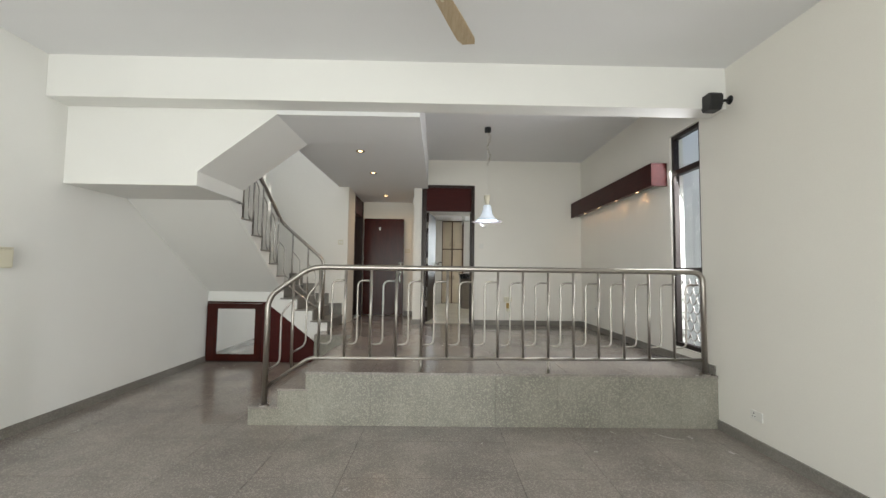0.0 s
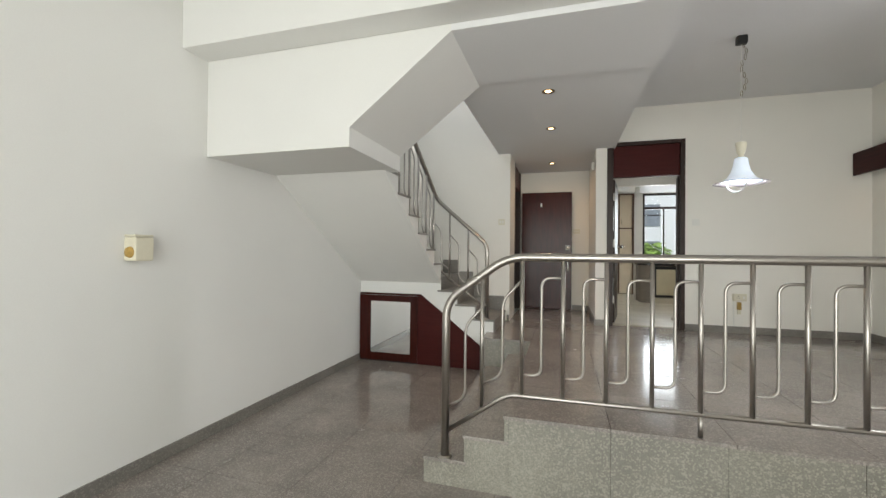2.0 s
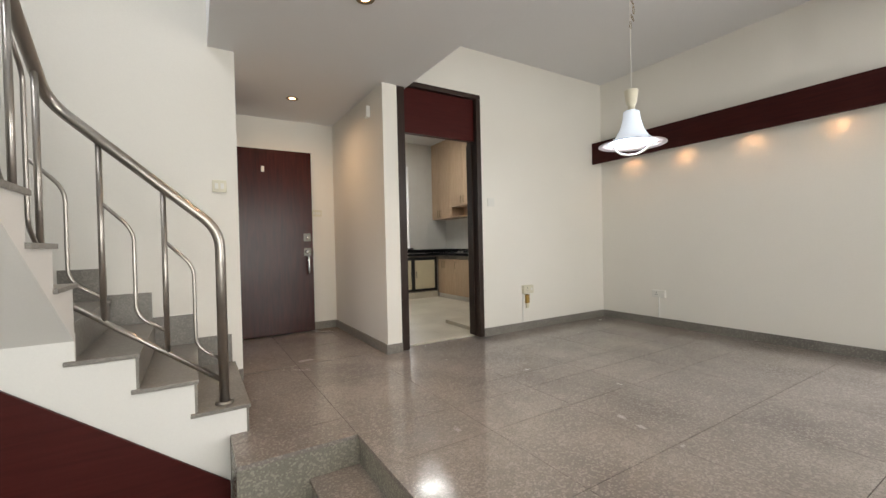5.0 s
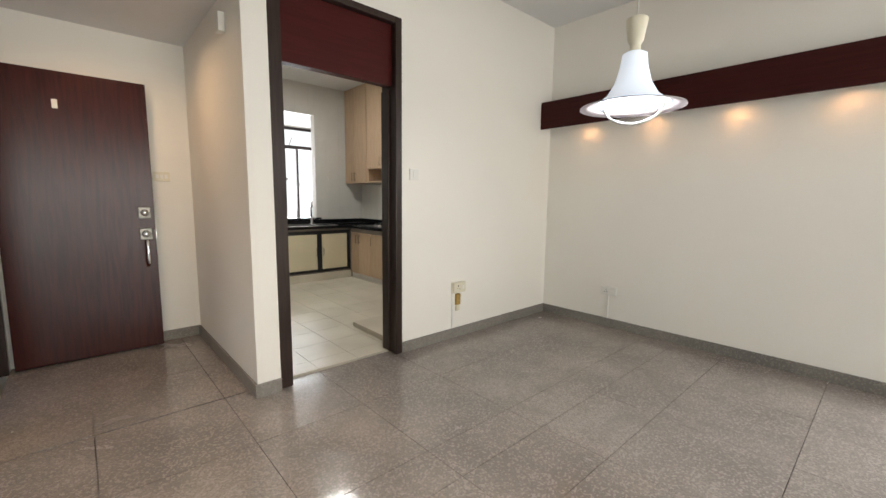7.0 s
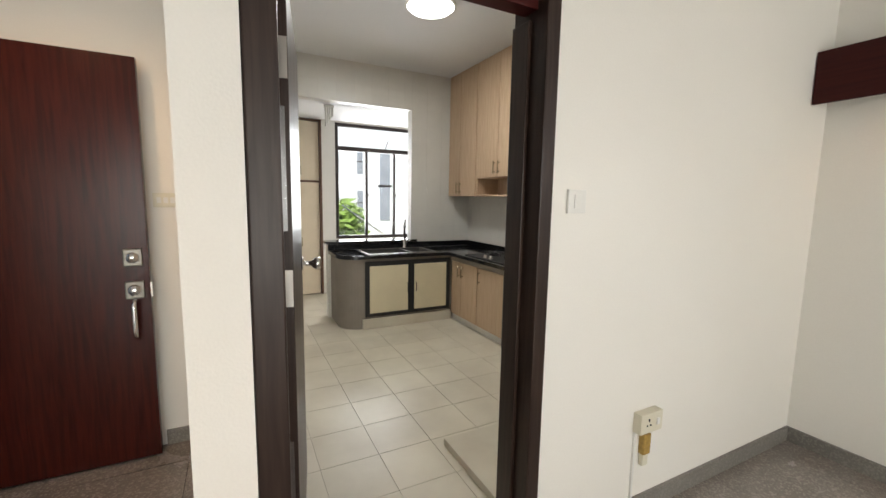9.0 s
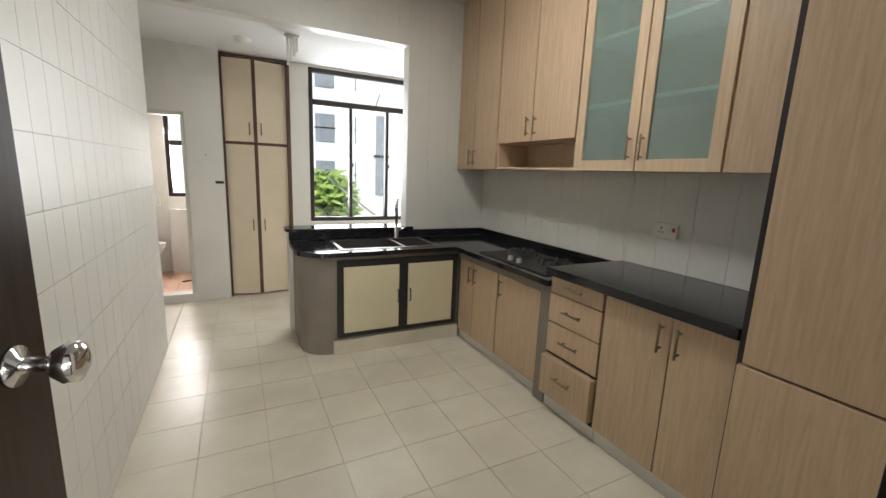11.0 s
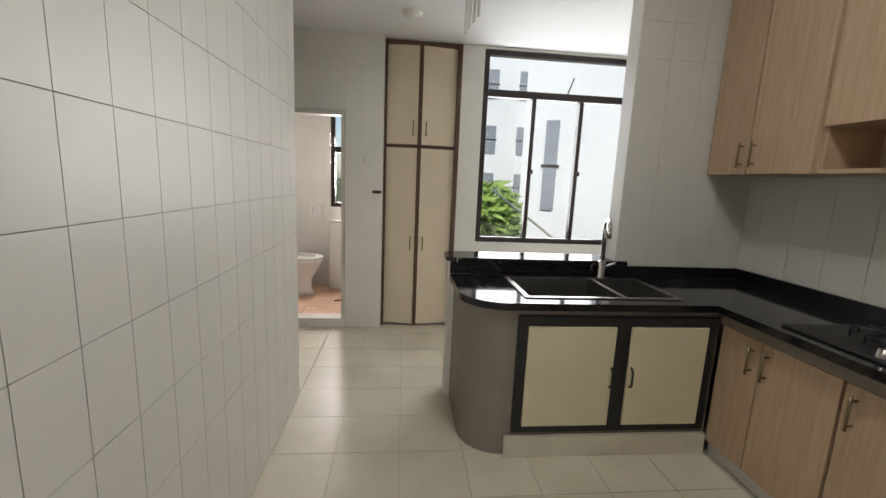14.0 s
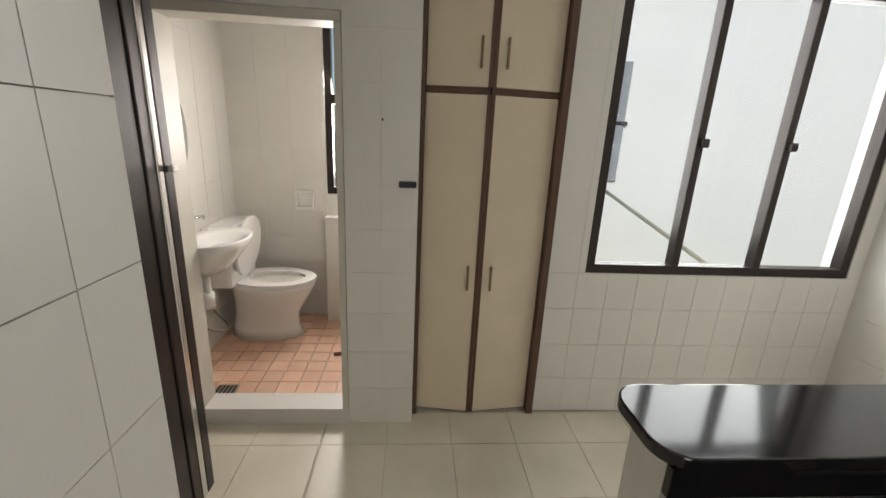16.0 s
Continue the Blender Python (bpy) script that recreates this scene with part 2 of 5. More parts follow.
WEAVE = mat("smoked_rim_glass", (0.52, 0.47, 0.48), 0.3, var=0.05, scale=12)
WEAVE.node_tree.nodes["Principled BSDF"].inputs["Alpha"].default_value = 0.6


# ---- mesh tools ----
def bm_box(x0, x1, y0, y1, z0, z1, bev=0.0, bm=None):
    own = bmesh.new()
    bmesh.ops.create_cube(own, size=1)
    for v in own.verts:
        v.co = Vector((x0 if v.co.x < 0 else x1, y0 if v.co.y < 0 else y1, z0 if v.co.z < 0 else z1))
    if bev:
        bmesh.ops.bevel(own, geom=own.edges[:], offset=bev, segments=2, affect="EDGES", profile=0.6)
    if bm is None:
        return own
    me = bpy.data.meshes.new("t")
    own.to_mesh(me)
    own.free()
    bm.from_mesh(me)
    bpy.data.meshes.remove(me)
    return bm


def bm_prism(pts, axis, a, b, bm=None, bev=0.0):
    """Polygon pts in the two other axes, extruded along axis from a to b."""
    own = bmesh.new()
    def place(p, q, w):
        return ((w, p, q), (p, w, q), (p, q, w))[axis]
    lo = [own.verts.new(place(p, q, a)) for p, q in pts]
    hi = [own.verts.new(place(p, q, b)) for p, q in pts]
    own.faces.new(lo)
    own.faces.new(hi)
    for i in range(len(pts)):
        j = (i + 1) % len(pts)
        own.faces.new((lo[i], lo[j], hi[j], hi[i]))
    bmesh.ops.recalc_face_normals(own, faces=own.faces[:])
    if bev:
        bmesh.ops.bevel(own, geom=own.edges[:], offset=bev, segments=2, affect="EDGES", profile=0.6)
    if bm is None:
        return own
    me = bpy.data.meshes.new("t")
    own.to_mesh(me)
    own.free()
    bm.from_mesh(me)
    bpy.data.meshes.remove(me)
    return bm


def rounded(pts, r, n=6):
    """Path with its inner corners rounded to radius r."""
    out = [Vector(pts[0])]
    for i in range(1, len(pts) - 1):
        p, a, b = Vector(pts[i]), Vector(pts[i - 1]), Vector(pts[i + 1])
        da, db = (a - p), (b - p)
        rr = min(r, da.length * 0.49, db.length * 0.49)
        s, e = p + da.normalized() * rr, p + db.normalized() * rr
        for k in range(n + 1):
            t = k / n
            out.append(s * (1 - t) ** 2 + p * 2 * t * (1 - t) + e * t * t)
    out.append(Vector(pts[-1]))
    return out


def bm_tube(pts, r, bm=None, seg=10, r_end=None):
    bm = bm or bmesh.new()
    pts = [Vector(p) for p in pts]
    rings = []
    up = None
    for i, p in enumerate(pts):
        d = (pts[min(i + 1, len(pts) - 1)] - pts[max(i - 1, 0)]).normalized()
        if up is None:
            up = d.orthogonal().normalized()
        up = (up - d * up.dot(d)).normalized()
        side = d.cross(up)
        rad = r if r_end is None else r + (r_end - r) * i / (len(pts) - 1)
        rings.append([bm.verts.new(p + (up * math.cos(2 * math.pi * k / seg) + side * math.sin(2 * math.pi * k / seg)) * rad) for k in range(seg)])
    for a, b in zip(rings, rings[1:]):
        for k in range(seg):
            bm.faces.new((a[k], a[(k + 1) % seg], b[(k + 1) % seg], b[k])).smooth = True
    bm.faces.new(rings[0][::-1])
    bm.faces.new(rings[-1])
    return bm


def bm_lathe(profile, m=None, seg=32, bm=None, sx=1.0, sy=1.0):
    """Profile of (radius, height), turned about z, then placed by m."""
    bm = bm or bmesh.new()
    m = m or Matrix()
    rings = []
    for r, z in profile:
        if r < 1e-5:
            rings.append([bm.verts.new(m @ Vector((0, 0, z)))])
        else:
            rings.append([bm.verts.new(m @ Vector((r * sx * math.cos(2 * math.pi * k / seg), r * sy * math.sin(2 * math.pi * k / seg), z))) for k in range(seg)])
    for a, b in zip(rings, rings[1:]):
        for k in range(seg):
            q = (k + 1) % seg
            if len(a) == 1 and len(b) > 1:
                f = bm.faces.new((a[0], b[k], b[q]))
            elif len(b) == 1 and len(a) > 1:
                f = bm.faces.new((a[k], a[q], b[0]))
            elif len(a) > 1:
                f = bm.faces.new((a[k], a[q], b[q], b[k]))
            else:
                continue
            f.smooth = True
    bmesh.ops.recalc_face_normals(bm, faces=bm.faces[:])
    return bm


def mesh_of(name, bm, material):
    me = bpy.data.meshes.new(name)
    bm.to_mesh(me)
    bm.free()
    me.materials.append(material)
    return me


def part(name, bm, material, parent, label=""):
    ob = new(name, mesh_of(name, bm, material))
    ob.parent = parent
    if parent is not None:
        ob.matrix_parent_inverse = parent.matrix_basis.inverted()
    if label:
        ob["label"] = label
    return ob


def thing(name, label, category, at=(0, 0, 0), group="", rz=0):
    ob = new(name)
    ob.empty_display_size = 0.1
    ob.matrix_basis = pose(*at, 0, 0, rz)
    return tagged(ob, label, category, group)


def solid(name, bm, material, label, category, kind="", group=""):
    return tagged(part(name, bm, material, None), label, category, group, kind)


def pieces(name, parent, spots, size, material, gap=0.003, bev=0.002):
    """Alike boxes that share one mesh, centred at each spot."""
    sx, sy, sz = size
    me = mesh_of(name, bm_box(-sx / 2 + gap / 2, sx / 2 - gap / 2, -sy / 2 + gap / 2, sy / 2 - gap / 2, -sz / 2, sz / 2), material)
    for p in spots:
        ob = new(name, me)
        ob.location = p
        ob.parent = parent


# ---- structure ----
def structure(name, bm, material, label, category="wall"):
    return solid(name, bm, material, label, category, "structure")


def wall_boxes(name, boxes, material, label):
    bm = bmesh.new()
    for b in boxes:
        bm_box(*b, bm=bm)
    return structure(name, bm, material, label)


T = 0.15
TOP = 3.6
# living and dining
wall_left = wall_boxes("wall_left", [(XL - T, XL, -3.3, 5.2, -0.1, 3.4), (XL - T, XL, 5.2, YD + T, -0.1, 3.4),
                        (XL - T, XL, 2.9, YD + T, 3.4, 4.3), (XL - T, XL, 2.9, 4.1, 4.3, 5.6), (XL - T, XL, 5.6, YD + T, 4.3, 5.6), (XL - T, XL, 4.1, 5.6, 5.4, 5.6)],
           WALL_W, "white painted plaster wall of the living room")
W0, W1, WZ0, WZ1 = 2.885, 3.40, 0.66, 2.965
wall_right = wall_boxes("wall_right", [(XR, XR + T, -3.3, W0, -0.1, TOP), (XR, XR + T, W1, YD + T, -0.1, TOP),
                         (XR, XR + T, W0, W1, -0.1, WZ0), (XR, XR + T, W0, W1, WZ1, TOP)],
           WALL, "warm white painted plaster wall with a tall narrow window")
wall_dining = wall_boxes("wall_dining", [(1.265, XR, YD, YD + T, 0.3, TOP), (0.316, 1.265, YD, YD + T, 2.995, TOP), (0.175, 0.316, YD - 0.03, YD + T, 0.3, TOP)],
           WALL, "cream white wall between dining area and kitchen")
wall_stair = wall_boxes("wall_stair", [(XL, -0.99, 6.165, 6.165 + T, 0.3, 5.6)], WALL, "cream white wall behind the stairs")
wall_hall = wall_boxes("wall_hall", [(-0.99 - T, -0.99, 6.165 + T, 6.74, 0.3, 3.3), (-0.99 - T, -0.99, 7.60, 7.85, 0.3, 3.3),
                        (-1.2, 0.181, 7.70, 7.85, 0.3, 3.3), (0.175, 0.181, YD + T, 7.70, 0.3, TOP)],
           WALL, "cream walls of the entrance hall")
G0, G1 = -2.55, 2.75
wall_back = wall_boxes("wall_back", [(XL - T, G0, -3.3, -3.15, -0.1, TOP), (G1, XR + T, -3.3, -3.15, -0.1, TOP), (G0, G1, -3.3, -3.15, 2.85, TOP)],
           WALL, "white wall with a wide garden opening")
beam = structure("ceiling_beam", bm_box(XL, XR, 2.50, 2.72, 2.92, 3.45, 0.004), WALL_W, "white painted ceiling beam across the room", "beam")
ceil_l = structure("ceiling_living", bm_box(XL - T, XR + T, -3.3, 2.50, 3.30, 3.42), CEIL, "white plaster living room ceiling", "ceiling")
ceil_d = structure("ceiling_dining", bm_box(0.42, XR + T, 2.72, YD + T, 3.45, 3.57), CEIL, "white plaster dining ceiling", "ceiling")
ceil_h = bm_box(-1.16, 0.42, 3.60, 7.85, 2.92, 3.47)
bm_box(-0.93, 0.42, 2.724, 3.60, 2.88, 3.47, bm=ceil_h)
ceil_h = structure("ceiling_hall", ceil_h, CEIL, "lowered white hall ceiling with downlights", "ceiling")
up = bmesh.new()
for b in ((XL - T, -1.0, 2.75, YD + T, 5.6, 5.7), (-1.16, -1.06, 3.6, 6.165, 3.47, 5.6), (XL, -1.06, 2.75, 2.9, 2.95, 5.6)):
    bm_box(*b, bm=up)
structure("wall_stairwell", up, WALL_W, "white walls and roof of the stairwell above")

# living floor and platform
floor = structure("floor_living", bm_box(XL, XR, -3.3, 5.22, -0.12, LF - 0.012), JOINT, "polished grey speckled granite slab floor", "floor")
plat_bm = bmesh.new()
bm_box(-0.54, XR, YF + 0.02, 4.86, -0.01, PLAT - 0.022, bm=plat_bm)
bm_box(-1.12, XR, 4.86, YD + 0.10, -0.01, PLAT - 0.022, bm=plat_bm)
bm_box(-0.99, 0.175, YD + 0.10, 7.7, 0.3, PLAT - 0.022, bm=plat_bm)
plat = structure("floor_dining", plat_bm, JOINT, "raised dining platform with polished granite slabs", "floor")
steps = structure("platform_steps", bm_box(-0.80, -0.545, YF + 0.02, 4.855, -0.01, 0.330), JOINT, "two granite steps up to the platform", "steps")
bm_box_s = bm_box(-1.06, -0.80, YF + 0.02, 4.855, -0.01, 0.170)
part("step_core", bm_box_s, JOINT, steps)
part("tread", bm_box(-1.08, -0.80, YF, 4.855, 0.170, 0.190, 0.003), GRAN, steps)
part("tread", bm_box(-0.825, -0.545, YF, 4.855, 0.330, 0.350, 0.003), GRAN, steps)
part("riser", bm_box(-1.075, -1.06, YF, 4.855, 0, 0.170), GRAN_R, steps)
part("riser", bm_box(-0.815, -0.80, YF, 4.855, 0.190, 0.330), GRAN_R, steps)
part("riser", bm_box(-0.57, -0.545, YF, 4.855, 0.350, 0.484), GRAN_R, plat)
part("riser", bm_box(-1.14, -0.57, 4.855, 4.872, 0.0, 0.484), GRAN_R, plat)
part("riser", bm_box(-1.14, -1.12, 4.872, 5.22, 0.0, 0.484), GRAN_R, plat)
part("step_side", bm_box(-1.06, -0.80, YF, YF + 0.02, 0, 0.170), GRAN_R, steps)
part("step_side", bm_box(-0.80, -0.545, YF, YF + 0.02, 0, 0.330), GRAN_R, steps)
x = -0.545
while x < XR - 0.01:
    x1 = min(x + 0.565, XR)
    part("riser_slab", bm_box(x + 0.001, x1 - 0.001, YF, YF + 0.02, 0.0, PLAT - 0.022), GRAN_R, plat)
    x = x1

# skirting boards of stone
def skirting(boxes, label):
    bm = bmesh.new()
    for b in boxes:
        bm_box(*b, bev=0.002, bm=bm)
    return solid("baseboard", bm, GRAN_B, label, "baseboard", "structure")


SK = 0.085
skirting([(XL, XL + 0.015, -3.15, 5.2, LF, LF + SK)], "grey granite skirting along the living room wall")
skirting([(XR - 0.015, XR, -3.15, YF, LF, LF + SK)], "grey granite skirting along the white wall")
skirting([(XR - 0.015, XR, YF + 0.02, YD, PLAT, PLAT + SK), (1.265, XR - 0.015, YD - 0.015, YD, PLAT, PLAT + SK)], "grey granite skirting round the dining area")
skirting([(0.16, 0.175, YD - 0.045, 7.7, PLAT, PLAT + SK), (0.175, 0.316, YD - 0.045, YD - 0.03, PLAT, PLAT + SK), (-0.1, 0.16, 7.685, 7.7, PLAT, PLAT + SK)], "grey granite skirting in the entrance hall")
skirting([(-1.02, -0.99, 6.15, 6.165, PLAT, PLAT + SK)], "short grey granite skirting beside the stairs")

# ---- stairs ----
FY, RISE, GO, Z1 = 5.22, 0.171, 0.233, 0.655
stair = thing("staircase", "white plastered stairs with grey granite treads", "stairs", (-1.7, 5.2, 0))
core = bmesh.new()
prof = [(-1.06, 0.50), (-1.06, Z1 - 0.02), (-1.293, Z1 - 0.02), (-1.293, Z1 + RISE - 0.02), (-1.526, Z1 + RISE - 0.02), (-1.526, Z1 + 2 * RISE - 0.02),
        (-1.755, Z1 + 2 * RISE - 0.02), (-1.755, Z1 + 3 * RISE - 0.02), (-1.757, 0.50)]
bm_prism(prof, 1, FY + 0.02, 6.165, core)
bm_box(XL, -1.757, FY + 0.02, 6.165, 0.6, Z1 + 3 * RISE - 0.02, bm=core)
part("lower_flight", core, WALL_W, stair)
front = bm_prism([(XL, 0.0), (-1.142, 0.0), (-1.142, 0.50), (-1.06, 0.50), (-1.06, Z1 - 0.025), (-1.293, Z1 - 0.025), (-1.293, Z1 + RISE - 0.025), (-1.526, Z1 + RISE - 0.025),
                 (-1.526, Z1 + 2 * RISE - 0.025), (-1.74, Z1 + 2 * RISE - 0.025), (-1.74, 1.12), (XL, 1.12)], 1, FY, FY + 0.019)
part("stringer_face", front, WALL_W, stair)
for k in range(4):
    x1 = -1.06 - GO * k
    z = Z1 + RISE * k
    part("tread", bm_box((x1 - GO - 0.02) if k < 3 else XL, x1 + 0.02, FY - 0.015 if k < 3 else FY + 0.0, 6.16, z - 0.02, z, 0.003), GRAN_B, stair)
    part("riser", bm_box(x1 - 0.002, x1 + 0.012, FY + 0.004, 6.16, z - RISE, z - 0.02), GRAN_B, stair)
    part("wall_skirting", bm_box(x1 - GO - 0.0, x1, 6.15, 6.164, z, z + 0.10 + RISE * 0.6), GRAN_B, stair)
SX, FG, FR, ZL = -1.74, 0.283, 0.174, Z1 + 3 * RISE
prof = [(5.22, 1.085), (5.22, ZL)]
for k in range(7):
    y = 5.22 - FG * k
    prof += [(y, ZL + FR * (k + 1) - 0.02), (y - FG, ZL + FR * (k + 1) - 0.02)] if k < 6 else [(y, ZL + FR * 7 - 0.02)]
prof += [(2.724, ZL + FR * 7 - 0.02), (2.724, 2.19), (3.50, 2.19)]
part("upper_flight", bm_prism([(p, q) for p, q in prof], 0, XL, SX), WALL_W, stair)
for k in range(7):
    y = 5.22 - FG * k
    z = ZL + FR * (k + 1)
    part("tread", bm_box(XL, SX + 0.015, (y - FG - 0.01) if k < 6 else 2.9, y + 0.02, z - 0.02, z, 0.003), GRAN_B, stair)
# last flight, which rises across the room to the floor above
prof = [(-1.74, 2.19), (-1.645, 2.19), (-1.645, 2.325), (-0.93, 2.88), (-0.93, 3.30), (-1.74, 2.80)]
part("cross_flight", bm_prism(prof, 1, 2.724, 3.62), WALL_W, stair)
part("cross_wall", bm_prism([(XL, ZL + FR * 7 - 0.02), (-1.74, ZL + FR * 7 - 0.02), (-1.74, 2.80), (-0.93, 3.30), (XL, 3.30)], 1, 2.724, 2.88), WALL_W, stair)

# cupboard under the stairs
cup = thing("under_stair_cupboard", "dark red wooden cupboard front under the stairs with a mirrored door", "cupboard", (-2.4, FY, 0))
part("side_panel", bm_prism([(-2.0405, LF + 0.003), (-1.145, LF + 0.003), (-1.145, 0.27), (-2.0, 0.935), (-2.0405, 0.935)], 1, FY - 0.016, FY - 0.001, bev=0.002), PANEL, cup)
door = part("door", bm_box(XL + 0.01, -2.042, FY - 0.022, FY - 0.001, LF + 0.02, 0.905, 0.003), RED, cup)
part("top_rail", bm_box(XL + 0.005, -2.038, FY - 0.018, FY - 0.001, 0.909, 0.935, 0.002), RED, cup)
part("plinth", bm_box(XL + 0.01, -2.042, FY - 0.016, FY - 0.001, LF + 0.001, LF + 0.018), DARK, cup)
for b in ((XL + 0.01, -2.70, 0.05, 0.905), (-2.14, -2.042, 0.05, 0.905), (-2.70, -2.14, 0.05, 0.15), (-2.70, -2.14, 0.825, 0.905)):
    part("frame", bm_box(b[0], b[1], FY - 0.034, FY - 0.023, b[2], b[3], 0.003), RED, door)
part("mirror", bm_box(-2.70, -2.14, FY - 0.028, FY - 0.0235, 0.15, 0.825), MIRR, door, "rectangular mirror pane")

# ---- railings ----
rail = thing("platform_railing", "stainless steel railing with looped balusters along the platform edge", "railing", (-0.945, 2.73, 0.19))
RY = 2.73
part("handrail", bm_tube(rounded([(-0.945, RY, 0.19), (-0.945, RY, 1.17), (-0.56, RY, 1.45), (3.09, RY, 1.45), (3.09, RY, PLAT)], 0.11, 8), 0.025, seg=14), STEEL, rail)
part("base_ring", bm_lathe([(0, 0), (0.045, 0), (0.045, 0.008), (0.027, 0.014)], pose(-0.945, RY, 0.191), 20), STEEL, rail)
part("base_ring", bm_lathe([(0, 0), (0.045, 0), (0.045, 0.008), (0.027, 0.014)], pose(3.09, RY, PLAT), 20), STEEL, rail)
part("bottom_rail", bm_tube(rounded([(-0.945, RY, 0.348), (-0.555, RY, 0.622), (3.09, RY, 0.64)], 0.06), 0.015), STEEL, rail)
SP = 0.2345
xs = [-0.473 + SP * i for i in range(15)]
for x in xs:
    part("post", bm_tube([(x, RY, 0.622), (x, RY, 1.44)], 0.0125), STEEL, rail)
part("post", bm_tube([(-0.715, RY, 0.53), (-0.715, RY, 1.33)], 0.0125), STEEL, rail)
for x in (xs[4], xs[9]):
    part("foot", bm_tube([(x, RY, PLAT), (x, RY, 0.622)], 0.012), STEEL, rail)
for x in xs:
    if x + SP < 3.1:
        part("loop", bm_tube(rounded([(x, RY, 0.75), (x + SP * 0.48, RY, 0.75), (x + SP * 0.48, RY, 1.33), (x + SP, RY, 1.33)], 0.06), 0.0085, seg=8), STEEL, rail)
for x, z in ((-0.945, 0.50), (-0.715, 0.665)):
    part("loop", bm_tube(rounded([(x, RY, z), (x + 0.125, RY, z + 0.07), (x + 0.125, RY, z + 0.52), (x + 0.25, RY, z + 0.66)], 0.06), 0.0085, seg=8), STEEL, rail)

srail = thing("stair_railing", "stainless steel railing with looped balusters up the stairs", "railing", (-1.13, 5.29, Z1))
NX, SY = -1.158, 5.29
PX = -1.82
part("handrail", bm_tube(rounded([(NX, SY, Z1), (NX, SY, 1.58), (PX, SY, 2.16), (PX, 3.3, 3.38)], 0.10, 8), 0.025, seg=14), STEEL, srail)
part("base_ring", bm_lathe([(0, 0), (0.045, 0), (0.045, 0.008), (0.027, 0.014)], pose(NX, SY, Z1), 20), STEEL, srail)
part("bottom_rail", bm_tube([(NX, SY, Z1 + 0.12), (PX, SY, Z1 + 0.12 + 0.506)], 0.013), STEEL, srail)
sl = 0.58 / 0.662
for i in range(3):
    x = NX - 0.244 * i
    z = 1.58 + sl * 0.244 * i
    if i:
        part("post", bm_tube([(x, SY, Z1 + 0.12 + 0.765 * 0.244 * i), (x, SY, z)], 0.0125), STEEL, srail)
    zb = Z1 + 0.12 + 0.765 * 0.244 * i
    part("loop", bm_tube(rounded([(x, SY, zb + 0.11), (x - 0.122, SY, zb + 0.20), (x - 0.122, SY, zb + 0.62), (x - 0.244, SY, zb + 0.75)], 0.06), 0.0085, seg=8), STEEL, srail)
for i in range(7):
    y = 5.14 - FG * i
    zt = 2.16 + (3.38 - 2.16) / 1.99 * (5.29 - y)
    zb = ZL + FR * (i + 1)
    part("post", bm_tube([(PX, y, zb), (PX, y, zt)], 0.0125), STEEL, srail)
    part("loop", bm_tube(rounded([(PX, y, zb + 0.14), (PX, y - 0.14, zb + 0.24), (PX, y - 0.14, zt - 0.08), (PX, y - FG, zt + 0.03)], 0.05), 0.0085, seg=8), STEEL, srail)

# ---- doors and windows ----
def window(name, label, x0, x1, z0, z1, y, mull, trans, depth=0.06, fw=0.045, catches=True):
    """A window in the plane y = 0, turned later: x0..x1, with upright bars and one transom."""
    th = tagged(new(name), label, "window", "", "structure")
    th.location = (0, 0, 0)
    bm = bmesh.new()
    for b in ((x0, x1, z0, z0 + fw), (x0, x1, z1 - fw, z1), (x0, x0 + fw, z0 + fw, z1 - fw), (x1 - fw, x1, z0 + fw, z1 - fw)):
        bm_box(b[0], b[1], y - depth / 2, y + depth / 2, b[2], b[3], 0.004, bm)
    part("window_frame", bm, ALU, th)
    if trans:
        part("transom", bm_box(x0 + fw, x1 - fw, y - depth / 2 - 0.006, y + depth / 2, trans - 0.03, trans + 0.03, 0.004), ALU, th)
    edges = [x0 + fw, *mull, x1 - fw]
    for m in mull:
        part("mullion", bm_box(m - 0.018, m + 0.018, y - depth / 2 - 0.004, y + depth / 2 - 0.004, z0 + fw, (trans or z1) - 0.03, 0.004), ALU, th)
        if catches:
            part("catch", bm_box(m - 0.004, m + 0.026, y - depth / 2 - 0.03, y - depth / 2 - 0.004, z0 + 0.62, z0 + 0.66, 0.006), ALU, th)
    for a, b in zip(edges, edges[1:]):
        p = part("pane", bm_box(a, b, y - 0.003, y + 0.003, z0 + fw, (trans or z1) - 0.03), GLASS, th)
        p.visible_shadow = False
    if trans:
        p = part("pane", bm_box(x0 + fw, x1 - fw, y - 0.003, y + 0.003, trans + 0.03, z1 - fw), GLASS, th)
        p.visible_shadow = False
    return th


w1 = window("window_1", "tall narrow dark bronze aluminium window beside the platform", 0, W1 - W0, WZ0, WZ1, 0, [], 2.545, catches=False)
w1.matrix_basis = pose(XR + 0.05, W0, 0, 0, 0, 90)
part("lower_rail", bm_box(0.045, W1 - W0 - 0.045, -0.03, 0.03, 1.445, 1.50, 0.004), ALU, w1).matrix_parent_inverse = Matrix()
w2 = window("window_2", "dark bronze aluminium sliding window above the yard wall", 1.575, 2.97, 1.31, 2.95, 11.055, [2.03, 2.46], 2.60)
part("stay", bm_tube([(2.32, 11.02, 2.63), (2.36, 11.0, 2.76)], 0.006), ALU, w2)
w3 = window("window_3", "dark aluminium window in the bathroom's back wall", 0.125, 0.485, 1.505, 2.62, 12.06, [], 2.125)
w4 = window("window_4", "dark aluminium upstairs window beside the stairs", 0, 1.5, 4.3, 5.4, 0, [0.3, 0.6, 0.9, 1.2], None, catches=False)
